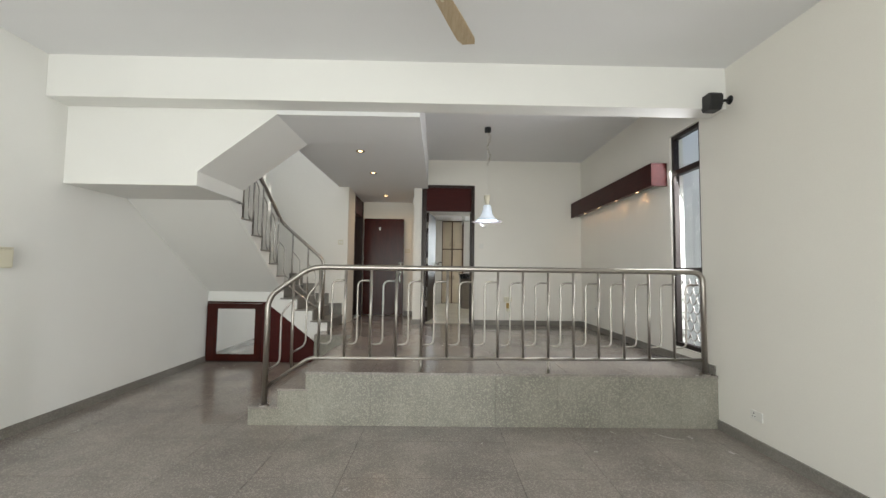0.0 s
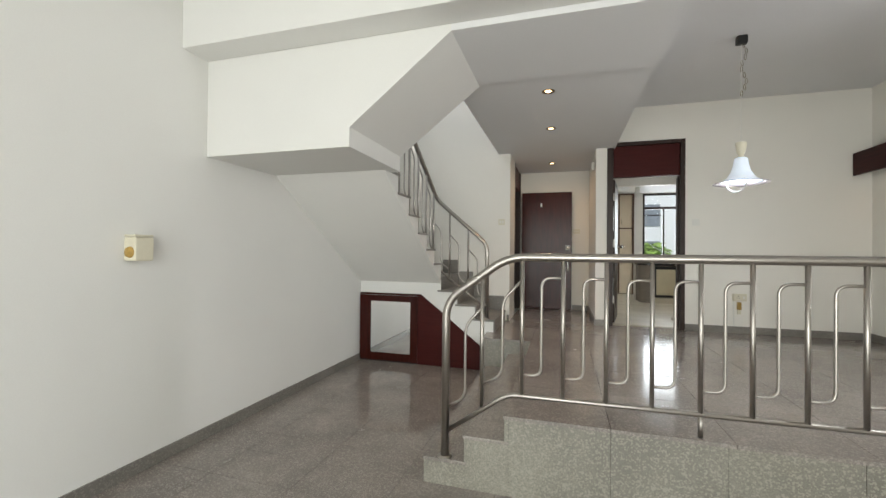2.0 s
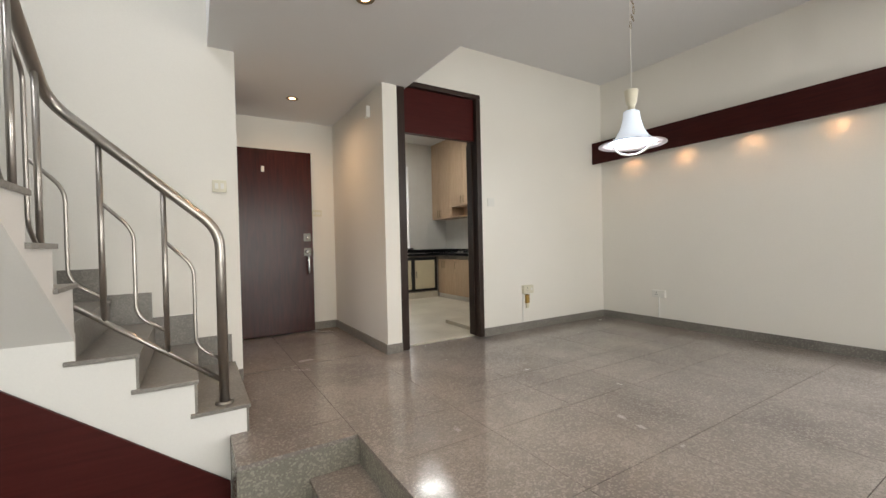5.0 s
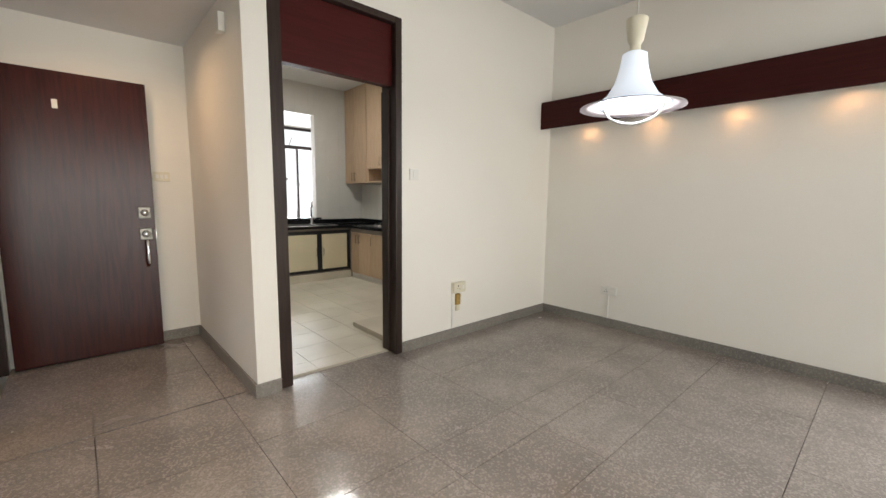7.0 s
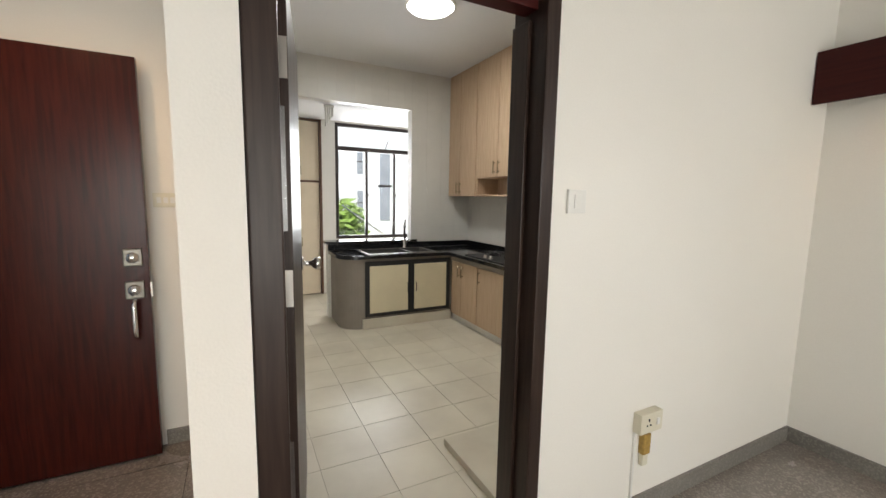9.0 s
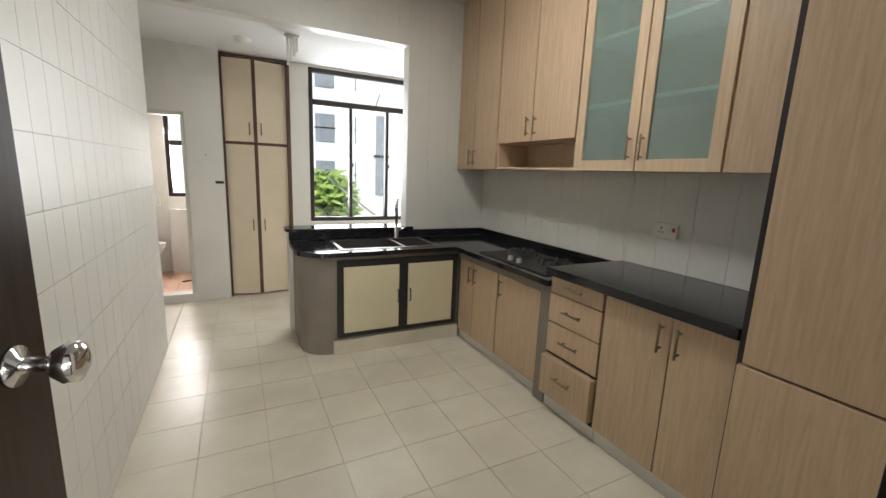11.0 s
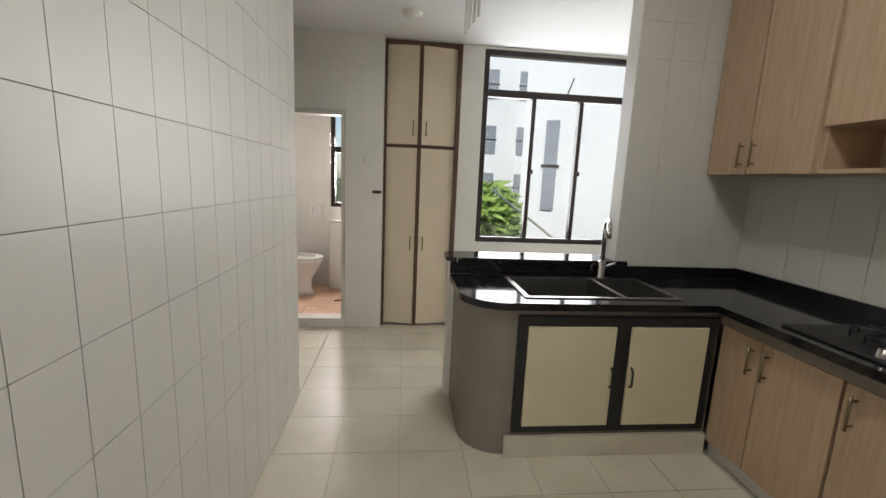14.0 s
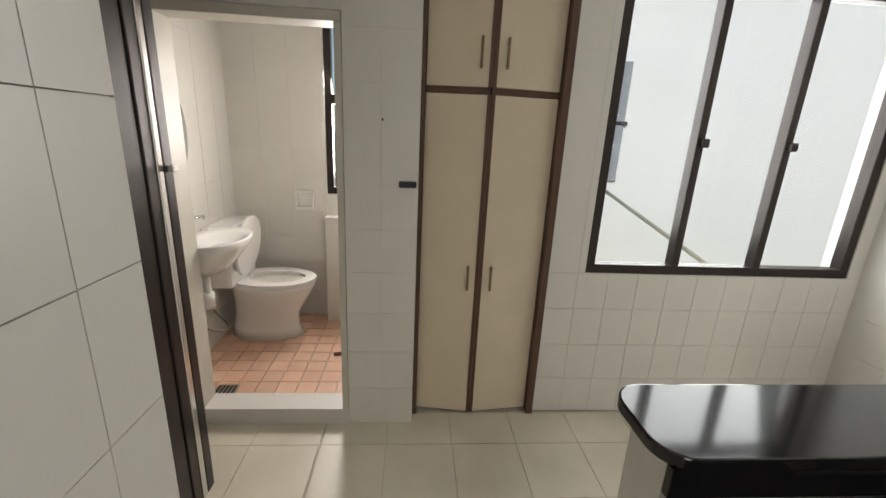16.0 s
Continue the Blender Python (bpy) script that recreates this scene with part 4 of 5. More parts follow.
part("upper_door", bm_box(2.40, 2.419, 6.40, 6.99, 1.282, ZT - 0.004, 0.002), OAK, tall)
part("lower_door", bm_box(2.394, 2.419, 6.40, 7.003, KF + 0.08, 1.274, 0.002), OAK, tall)

# base units along the side wall
BZ = 1.30
def base_unit(label, y0, y1, x0, fronts, handles, top=BZ):
    c = thing("base_cabinet", label, "cabinet", (2.75, (y0 + y1) / 2, KF), "kitchen base cabinets")
    part("carcass", bm_box(x0 + 0.02, KR - 0.004, y0, y1, KF + 0.07, top), DARK, c)
    part("kickboard", bm_box(x0 + 0.025, KR - 0.01, y0, y1, KF, KF + 0.07), TILE, c)
    for f in fronts:
        nm = "drawer" if len(f) > 4 else "door"
        d = part(nm, bm_box(x0 - (f[4] if len(f) > 4 else 0), x0 + 0.018, f[0], f[1], f[2], f[3], 0.002), OAK, c)
        for h in handles:
            if f[0] < h[0] < f[1] and f[2] < h[1] < f[3]:
                handle(d, x0 - (f[4] if len(f) > 4 else 0), h[0], h[1], 0.13, h[2])
    return c


base_unit("light oak two-door base cabinet in the corner", 8.62, 9.18, 2.49, [(8.955, 9.175, KF + 0.075, 1.205), (8.625, 8.95, KF + 0.075, 1.205)], [(8.99, 1.11, True), (8.915, 1.11, True)], 1.265)
base_unit("light oak single-door base cabinet under the hob", 8.145, 8.615, 2.49, [(8.15, 8.612, KF + 0.075, 1.205)], [(8.57, 1.11, True)], 1.265)
fr = solid("hob_surround", bm_box(2.475, 2.51, 8.045, 8.14, KF, 1.268, 0.003), TAUPE, "taupe rendered pier beside the drawers", "pier")
solid("counter_band", bm_box(2.478, 2.51, 8.141, 9.183, 1.212, 1.268, 0.002), TAUPE, "taupe band under the black worktop", "band")
base_unit("light oak base cabinet with four drawers", 7.65, 8.04, 2.46, [(7.655, 8.035, 1.243, 1.343, 0.0), (7.655, 8.035, 1.07, 1.236, 0.0), (7.655, 8.035, 0.885, 1.063, 0.0), (7.655, 8.035, 0.625, 0.865, 0.03)],
          [(7.845, 1.295, False), (7.845, 1.155, False), (7.845, 0.975, False), (7.845, 0.765, False)], 1.345)
base_unit("light oak two-door base cabinet beside the tall unit", 7.02, 7.645, 2.46, [(7.292, 7.64, 0.605, 1.343), (7.025, 7.286, 0.605, 1.343)], [(7.33, 1.235, True), (7.248, 1.235, True)], 1.345)

# sink block with its rounded end
CZ = 1.305
def arc(cx, cy, r, a0, a1, n=10):
    return [(cx + r * math.cos(radians(a0 + (a1 - a0) * k / n)), cy + r * math.sin(radians(a0 + (a1 - a0) * k / n))) for k in range(n + 1)]


sb = thing("sink_block", "taupe rendered sink base with rounded end and cream doors", "cabinet", (2.0, 9.4, KF))
part("body", bm_prism([(2.49, 9.20), (2.49, YP - 0.002), (1.235, YP - 0.002)] + arc(1.435, 9.40, 0.20, 180, 270), 2, KF, 1.10), TAUPE, sb)
part("apron", bm_prism([(2.49, 9.20), (2.49, 9.225), (1.435, 9.225)] + arc(1.435, 9.40, 0.175, 270, 180) + [(1.26, YP - 0.002), (1.235, YP - 0.002)] + arc(1.435, 9.40, 0.20, 180, 270), 2, 1.10, CZ - 0.036), TAUPE, sb)
part("surround", bm_prism([(1.472, 0.645), (2.47, 0.645), (2.47, 1.24), (1.472, 1.24)], 1, 9.185, 9.199), BLKP, sb)
for a, b in ((1.518, 1.948), (2.025, 2.418)):
    d = part("door", bm_box(a, b, 9.170, 9.184, 0.685, 1.19, 0.003), CREAM, sb, "cream laminate door")
    hx = b - 0.012 if a < 1.6 else a + 0.012
    part("handle", bm_tube(rounded([(hx, 9.166, 0.99), (hx, 9.145, 0.98), (hx, 9.145, 0.90), (hx, 9.166, 0.89)], 0.02), 0.005), BLKP, d)
part("tile_kerb", bm_box(1.44, 2.485, 9.17, 9.199, KF, 0.625, 0.003), KTILE, sb)

SX0, SX1, SY0, SY1 = 1.525, 2.31, 9.26, 9.68   # sink cut-out
top = bmesh.new()
for pts in ([(SX1, 9.165), (2.44, 9.165), (2.44, 8.045), (KR - 0.002, 8.045), (KR - 0.002, YP - 0.022), (SX1, YP - 0.022)],
            [(SX0, SY1), (SX1, SY1), (SX1, YP - 0.022), (SX0, YP - 0.022)], [(SX0, 9.165), (SX1, 9.165), (SX1, SY0), (SX0, SY0)],
            [(SX0, 9.165), (SX0, YP - 0.022), (1.205, YP - 0.022)] + arc(1.425, 9.385, 0.22, 180, 270)):
    bm_prism(pts, 2, CZ - 0.035, CZ, top)
solid("worktop", top, BLACK, "polished black granite worktop with a rounded end", "worktop")
solid("worktop", bm_box(2.415, KR - 0.002, 7.02, 8.043, 1.347, 1.392, 0.006), BLACK, "thick black granite worktop over the drawers", "worktop")
solid("splashback", bm_box(1.205, KR - 0.022, YP - 0.02, YP - 0.001, CZ + 0.001, 1.373, 0.003), BLACK, "black granite upstand behind the sink", "upstand")
solid("splashback", bm_box(KR - 0.02, KR - 0.001, 8.045, YP - 0.001, CZ + 0.001, 1.373, 0.003), BLACK, "black granite upstand behind the hob", "upstand")
led = bm_prism([(1.27, 9.73), (2.29, 9.73), (2.29, YP - 0.002), (OPR - 0.002, YP - 0.002), (OPR - 0.002, 9.96), (1.25, 9.96)] + arc(1.25, 9.89, 0.07, 90, 180, 6)[1:] + arc(1.25, 9.80, 0.07, 180, 270, 6), 2, 1.375, 1.403, bev=0.005)
part_wall = part("upstand_wall", bm_box(1.205, OPR - 0.002, YP + 0.0, YP + 0.12, 1.3405, 1.374), TILE, wk_part)
solid("ledge", led, BLACK, "black granite ledge on the half-height wall", "ledge")

sink = thing("kitchen_sink", "dark composite double-bowl sink with a pale steel rim", "sink", (1.85, 9.33, CZ))
def bowl(x0, x1, y0, y1, d):
    """One folded shell: outer rim, inner rim, floor."""
    bm = bmesh.new()
    rings = []
    for o, z in ((0.0, CZ - d - 0.003), (0.0, CZ + 0.002), (0.005, CZ + 0.002), (0.014, CZ - d)):
        rings.append([bm.verts.new((x, y, z)) for x, y in ((x0 + o, y0 + o), (x1 - o, y0 + o), (x1 - o, y1 - o), (x0 + o, y1 - o))])
    for a, b in zip(rings, rings[1:]):
        for k in range(4):
            bm.faces.new((a[k], a[(k + 1) % 4], b[(k + 1) % 4], b[k]))
    bm.faces.new(rings[0])
    bm.faces.new(rings[-1])
    bmesh.ops.recalc_face_normals(bm, faces=bm.faces[:])
    return bm


part("bowl", bowl(1.54, 2.02, 9.275, 9.665, 0.16), SINK, sink)
part("bowl", bowl(2.035, 2.295, 9.275, 9.665, 0.16), SINK, sink)
rim = bmesh.new()
for b in ((SX0 - 0.012, SX1 + 0.012, SY0 - 0.012, SY0 + 0.013), (SX0 - 0.012, SX1 + 0.012, SY1 - 0.013, SY1 + 0.012), (SX0 - 0.012, SX0 + 0.013, SY0 + 0.013, SY1 - 0.013), (SX1 - 0.013, SX1 + 0.012, SY0 + 0.013, SY1 - 0.013), (2.018, 2.037, SY0 + 0.013, SY1 - 0.013)):
    bm_box(*b, CZ + 0.001, CZ + 0.006, bm=rim)
part("rim", rim, STEEL, sink)
for x in (1.77, 2.16):
    part("drain", bm_lathe([(0, 0.002), (0.035, 0.002), (0.04, 0)], pose(x, 9.45, CZ - 0.1595), 20), STEEL, sink)
tap = thing("kitchen_tap", "tall chrome swan-neck kitchen tap", "tap", (2.1, 9.7, CZ))
part("spout", bm_tube(rounded([(2.11, 9.70, CZ), (2.11, 9.70, CZ + 0.33), (2.09, 9.64, CZ + 0.36), (2.05, 9.54, CZ + 0.34), (2.045, 9.53, CZ + 0.26)], 0.08, 8), 0.0135, seg=12), CHROME, tap)
part("body", bm_lathe([(0, 0), (0.03, 0), (0.03, 0.01), (0.022, 0.02), (0.022, 0.10), (0.015, 0.11), (0, 0.11)], pose(2.11, 9.70, CZ), 24), CHROME, tap)
part("lever", bm_tube([(2.13, 9.695, CZ + 0.07), (2.18, 9.67, CZ + 0.10)], 0.007), CHROME, tap)

hob = thing("gas_hob", "black glass gas hob with cast iron pan supports", "hob", (2.75, 8.5, CZ))
part("glass_top", bm_box(2.50, 2.93, 8.14, 8.90, CZ + 0.001, CZ + 0.009, 0.003), BLKP, hob)
for y in (8.33, 8.70):
    part("burner", bm_lathe([(0, 0.03), (0.035, 0.03), (0.04, 0.02), (0.055, 0.012), (0.055, 0)], pose(2.75, y, CZ + 0.009), 24), BLKP, hob)
    for a in range(0, 180, 45):
        c, s_ = math.cos(radians(a)), math.sin(radians(a))
        part("pan_support", bm_tube(rounded([(2.75 - 0.11 * c, y - 0.11 * s_, CZ + 0.009), (2.75 - 0.11 * c, y - 0.11 * s_, CZ + 0.045), (2.75 + 0.11 * c, y + 0.11 * s_, CZ + 0.045), (2.75 + 0.11 * c, y + 0.11 * s_, CZ + 0.009)], 0.01, 2), 0.005, seg=6), BLKP, hob)
for y in (8.47, 8.57):
    part("knob", bm_lathe([(0, 0.03), (0.017, 0.03), (0.02, 0.0)], pose(2.55, y, CZ + 0.009), 18), STEEL, hob)

ks = plate("wall_socket", "white double socket with red rocker on kitchen tiles", pose(KR - 0.001, 7.77, 1.62, 0, 0, -90), 0.15, 0.085, PINS + [(0.055, 0.01, 0.016, 0.022, mat("red_rocker", (0.5, 0.05, 0.03), 0.4)), (0.02, 0.01, 0.02, 0.03, PLASTW)], PLASTW, 0.02)
kl = thing("ceiling_lamp", "round white flush ceiling lamp, switched on", "lamp", (1.71, 8.16, KT))
part("diffuser", bm_lathe([(0.185, 0), (0.185, -0.015), (0.16, -0.035), (0.10, -0.045), (0, -0.05)], pose(1.71, 8.16, KT), 40), DIFF, kl)
part("base_ring", bm_lathe([(0.20, 0), (0.20, -0.012), (0.186, -0.015), (0.186, 0)], pose(1.71, 8.16, KT), 40), PLASTW, kl)
lamp("kitchen_ceiling_light", "AREA", look((1.71, 8.16, KT - 0.06), (1.71, 8.161, 0)), 17, (0.97, 1.0, 0.96), 0.36)

# larder with a folding front
ld = thing("larder_cupboard", "tall beige laminate larder cupboard with brown edges", "cupboard", (1.06, 11.05, KF))
part("carcass", bm_box(0.746, 1.381, 11.075, YB + 0.345, KF + 0.001, 2.955), DARK, ld)
for b in ((0.744, 0.762, KF, 2.96), (1.35, 1.383, KF, 2.96)):
    part("side_post", bm_box(b[0], b[1], 10.99, 11.075, b[2], b[3], 0.002), LEDGE_B, ld)
part("top_rail", bm_box(0.762, 1.35, 11.0, 11.075, 2.935, 2.96), LEDGE_B, ld)
for (x0, y0, x1, y1, hs) in ((0.765, 11.035, 1.038, 10.995, 1), (1.048, 10.995, 1.348, 11.035, -1)):
    for z0, z1 in ((KF + 0.012, 2.105), (2.135, 2.93)):
        d = part("door", bm_prism([(x0, y0), (x1, y1), (x1, y1 + 0.02), (x0, y0 + 0.02)], 2, z0, z1, bev=0.002), LARD, ld)
        e = (x1 - 0.004, y1) if hs > 0 else (x0 + 0.004, y0)
        part("edge_strip", bm_box(e[0] - 0.008, e[0] + 0.008, e[1] - 0.004, e[1] + 0.03, z0, z1), LEDGE_B, d)
        hx = x1 - 0.05 if hs > 0 else x0 + 0.05
        hz = (z1 - 0.82) if z0 < 1 else z0 + 0.13
        handle(d, hx, min(y0, y1) + 0.006, hz, 0.12, True, "y")
    part("mid_rail", bm_prism([(x0, y0 + 0.004), (x1, y1 + 0.004), (x1, y1 + 0.03), (x0, y0 + 0.03)], 2, 2.107, 2.133), LEDGE_B, ld)

latch = thing("door_catch", "small dark door catch on the tiled pillar", "catch", (0.70, YB, 1.72))
part("body", bm_box(0.66, 0.735, YB - 0.03, YB, 1.71, 1.735, 0.004), BLKP, latch)
hk = thing("wall_hook", "small white hook on the tiled wall", "hook", (2.42, YP, 2.0))
part("hook", bm_tube(rounded([(2.42, YP, 2.04), (2.42, YP - 0.02, 2.02), (2.42, YP - 0.03, 1.99), (2.43, YP - 0.02, 1.97)], 0.01, 3), 0.004, seg=6), PLASTW, hk)
rk = thing("ceiling_rack", "white plastic drying rack bracket hanging under the ceiling", "rack", (1.28, 10.2, 2.9))
for k in range(4):
    part("slat", bm_box(1.27 + 0.025 * k, 1.285 + 0.025 * k, 10.10, 10.14, 2.74 + 0.035 * k, 2.955, 0.003), PLASTW, rk)
part("plate", bm_box(1.26, 1.37, 10.08, 10.16, 2.955, 2.97, 0.002), PLASTW, rk)
yl = thing("yard_lamp", "small round white ceiling fitting in the yard", "lamp", (1.0, 10.4, 2.97))
part("disc", bm_lathe([(0.07, 0), (0.065, -0.02), (0, -0.025)], pose(0.95, 10.45, 2.97), 24), PLASTW, yl)

mk = thing("wall_nail", "small dark nail mark on the tiled pillar", "nail", (0.59, YB, 1.98))
part("nail", bm_tube([(0.59, YB - 0.012, 1.98), (0.59, YB, 1.985)], 0.004, seg=6), DARK, mk)

# ---- bathroom ----
BX0, BX1, BY1 = -0.50, 0.52, 12.02
structure("floor_bathroom", bm_box(BX0, BX1, YB + 0.12, BY1, 0.42, WF - 0.008), GROUT, "terracotta tiled bathroom floor", "floor")
bath_floor = bpy.data.objects["floor_bathroom"]
wall_boxes("wall_bathroom", [(BX0 - 0.1, BX0, YB + 0.12, BY1 + 0.1, 0.42, 2.9), (BX1, BX1 + 0.1, YB + 0.12, BY1 + 0.1, 0.42, 2.9),
                             (BX0, 0.125, BY1, BY1 + 0.1, 0.42, 2.9), (0.485, BX1, BY1, BY1 + 0.1, 0.42, 2.9), (0.125, 0.485, BY1, BY1 + 0.1, 0.42, 1.505), (0.125, 0.485, BY1, BY1 + 0.1, 2.62, 2.9)], TILE, "white tiled bathroom walls")
structure("bathroom_ledge", bm_box(0.125, BX1, BY1 - 0.10, BY1, WF, 1.36, 0.003), TILE, "tiled boxed ledge under the bathroom window", "ledge")
structure("ceiling_bathroom", bm_box(BX0 - 0.1, BX1 + 0.1, YB + 0.12, BY1 + 0.1, 2.75, 2.85), CEIL, "white bathroom ceiling", "ceiling")
structure("bathroom_threshold", bm_box(DX0 - 0.05, DX1 + 0.03, YB - 0.01, YB + 0.12, KF - 0.01, WF + 0.005, 0.003), TILE, "raised white threshold of the bathroom door", "threshold")
bd = tagged(new("door_3"), "pale grey bathroom door frame with steel hinges", "door", "", "structure")
FRB = mat("pale_frame", (0.58, 0.55, 0.48), 0.45, var=0.05, scale=5)
part("jamb", bm_box(DX0 - 0.048, DX0, YB - 0.012, YB + 0.11, WF + 0.006, 2.33, 0.004), FRB, bd)
part("jamb", bm_box(DX1, DX1 + 0.028, YB - 0.012, YB + 0.11, WF + 0.006, 2.33, 0.004), FRB, bd)
part("head", bm_box(DX0 - 0.048, DX1 + 0.028, YB - 0.014, YB + 0.11, 2.33, 2.368, 0.004), FRB, bd)
for z in (0.78, 1.45, 2.15):
    part("hinge", bm_box(DX1 - 0.004, DX1 + 0.004, YB + 0.02, YB + 0.05, z - 0.05, z + 0.05), STEEL, bd)

wc = thing("toilet", "white ceramic toilet with cistern, seat down and lid up", "toilet", (-0.2, 11.68, WF))
TY = 11.72
def egg(cx, cy, rx, ry, n=28, sq=0.25):
    out = []
    for k in range(n):
        a = 2 * math.pi * k / n
        c, s_ = math.cos(a), math.sin(a)
        out.append((cx + rx * c * (1.0 if c > 0 else 0.92), cy + ry * s_))
    return out
def loft(rings, bm=None):
    bm = bm or bmesh.new()
    rs = [[bm.verts.new((p, q, z)) for p, q in pts] for pts, z in rings]
    for a, b in zip(rs, rs[1:]):
        for k in range(len(a)):
            q = (k + 1) % len(a)
            bm.faces.new((a[k], a[q], b[q], b[k])).smooth = True
    bm.faces.new(rs[0])
    bm.faces.new(rs[-1])
    bmesh.ops.recalc_face_normals(bm, faces=bm.faces[:])
    return bm
part("pedestal", loft([(egg(-0.230, TY, 0.24, 0.12), WF), (egg(-0.240, TY, 0.22, 0.105), WF + 0.06), (egg(-0.230, TY, 0.21, 0.10), WF + 0.16), (egg(-0.200, TY, 0.24, 0.14), WF + 0.26), (egg(-0.180, TY, 0.27, 0.175), WF + 0.35), (egg(-0.180, TY, 0.275, 0.18), WF + 0.38)]), CERAM, wc)
ring = bmesh.new()
o, i_ = egg(-0.175, TY, 0.275, 0.185, 32), egg(-0.150, TY, 0.18, 0.115, 32)
vs = [[ring.verts.new((*p, z)) for p in pts] for pts, z in ((o, WF + 0.383), (o, WF + 0.402), (i_, WF + 0.402), (i_, WF + 0.383))]
for a in range(4):
    for k in range(32):
        ring.faces.new((vs[a][k], vs[a][(k + 1) % 32], vs[(a + 1) % 4][(k + 1) % 32], vs[(a + 1) % 4][k]))
bmesh.ops.recalc_face_normals(ring, faces=ring.faces[:])
part("seat", ring, CERAM, wc)
# flat disc on the solid pedestal; its darker colour paints the hollow's shade
part("bowl_hollow", loft([(egg(-0.150, TY, 0.12, 0.08), WF + 0.3805), (egg(-0.150, TY, 0.175, 0.11), WF + 0.3815)]), GROUT, wc)
part("cistern", bm_box(BX0 + 0.005, BX0 + 0.155, TY - 0.19, TY + 0.19, WF + 0.38, WF + 0.72, 0.025), CERAM, wc)
part("cistern_lid", bm_box(BX0 + 0.003, BX0 + 0.165, TY - 0.20, TY + 0.20, WF + 0.72, WF + 0.755, 0.012), CERAM, wc)
lid = bm_prism([(p, q) for p, q in egg(0, 0, 0.20, 0.18, 28)], 2, -0.01, 0.01, bev=0.004)
lid.transform(pose(-0.31, TY, WF + 0.60, 0, -82))
part("lid", lid, CERAM, wc)
bs = thing("wash_basin", "white ceramic wall-hung wash basin with chrome tap", "basin", (-0.4, 11.28, 1.380))
BYC = 11.26
part("bowl", loft([(egg(-0.310, BYC, 0.046, 0.09), 1.190), (egg(-0.298, BYC, 0.099, 0.17), 1.250), (egg(-0.280, BYC, 0.145, 0.215), 1.330), (egg(-0.274, BYC, 0.157, 0.23), 1.375), (egg(-0.274, BYC, 0.148, 0.215), 1.382), (egg(-0.268, BYC, 0.116, 0.165), 1.365), (egg(-0.274, BYC, 0.058, 0.09), 1.320)]), CERAM, bs)
part("tap", bm_tube(rounded([(-0.460, BYC, 1.380), (-0.460, BYC, 1.460), (-0.330, BYC, 1.480)], 0.03), 0.012), CHROME, bs)
part("tap_lever", bm_tube([(-0.460, BYC, 1.480), (-0.380, BYC, 1.520)], 0.007), CHROME, bs)
part("trap", bm_tube(rounded([(-0.350, BYC, 1.200), (-0.350, BYC, 1.0), (-0.410, BYC, 0.98), (-0.410, BYC, 1.08), (BX0, BYC, 1.08)], 0.04), 0.016), PLASTW, bs)
part("trap_cup", bm_lathe([(0, 0), (0.028, 0), (0.028, 0.09), (0, 0.09)], pose(-0.350, BYC, 0.98), 18), PLASTW, bs)
part("hose", bm_tube(rounded([(-0.430, BYC + 0.06, 1.05), (-0.450, BYC + 0.08, 0.80), (-0.330, BYC + 0.2, 0.75), (BX0, BYC + 0.3, 0.85)], 0.1), 0.006), STEEL, bs)
mr = thing("bathroom_mirror", "round-edged bathroom mirror on the tiled wall", "mirror", (BX0, 11.3, 1.8))
part("glass", bm_lathe([(0, 0.012), (0.24, 0.012), (0.25, 0)], pose(BX0 + 0.001, BYC, 1.88, 0, 90), 36, sx=1.2), MIRR, mr)
sp = thing("soap_dish", "white ceramic soap dish set in the tiles", "soap dish", (-0.08, BY1, 1.460))
fr4 = bmesh.new()
for b in ((-0.090, 0.040, 1.390, 1.415), (-0.090, 0.040, 1.505, 1.525), (-0.090, -0.070, 1.415, 1.505), (0.020, 0.040, 1.415, 1.505)):
    bm_box(b[0], b[1], BY1 - 0.03, BY1, b[2], b[3], 0.004, fr4)
part("frame", fr4, CERAM, sp)
part("back", bm_box(-0.070, 0.020, BY1 - 0.008, BY1, 1.415, 1.505), CERAM, sp)
dr = thing("floor_drain", "square steel floor drain grating", "drain", (-0.17, 11.12, WF))
part("frame", bm_box(-0.28, -0.17, 11.03, 11.12, WF, WF + 0.004, 0.001), STEEL, dr)
for k in range(5):
    part("slot", bm_box(-0.27 + 0.02 * k, -0.262 + 0.02 * k, 11.04, 11.11, WF + 0.0041, WF + 0.005), DARK, dr)
pc = thing("loose_strip", "short brown strip lying on the bathroom floor", "strip", (0.35, 11.45, WF))
part("strip", bm_tube([(0.26, 11.43, WF + 0.010), (0.34, 11.45, WF + 0.012), (0.42, 11.44, WF + 0.010)], 0.009, seg=6), LEDGE_B, pc)

# ---- outdoors ----
structure("ground", bm_box(-400, 400, -400, 400, -0.32, -0.20), LAWN, "green ground outside", "ground")
structure("side_path", bm_box(XR + T, 5.2, -3, 11, -0.2, -0.1), CONC, "concrete path beside the house", "path")


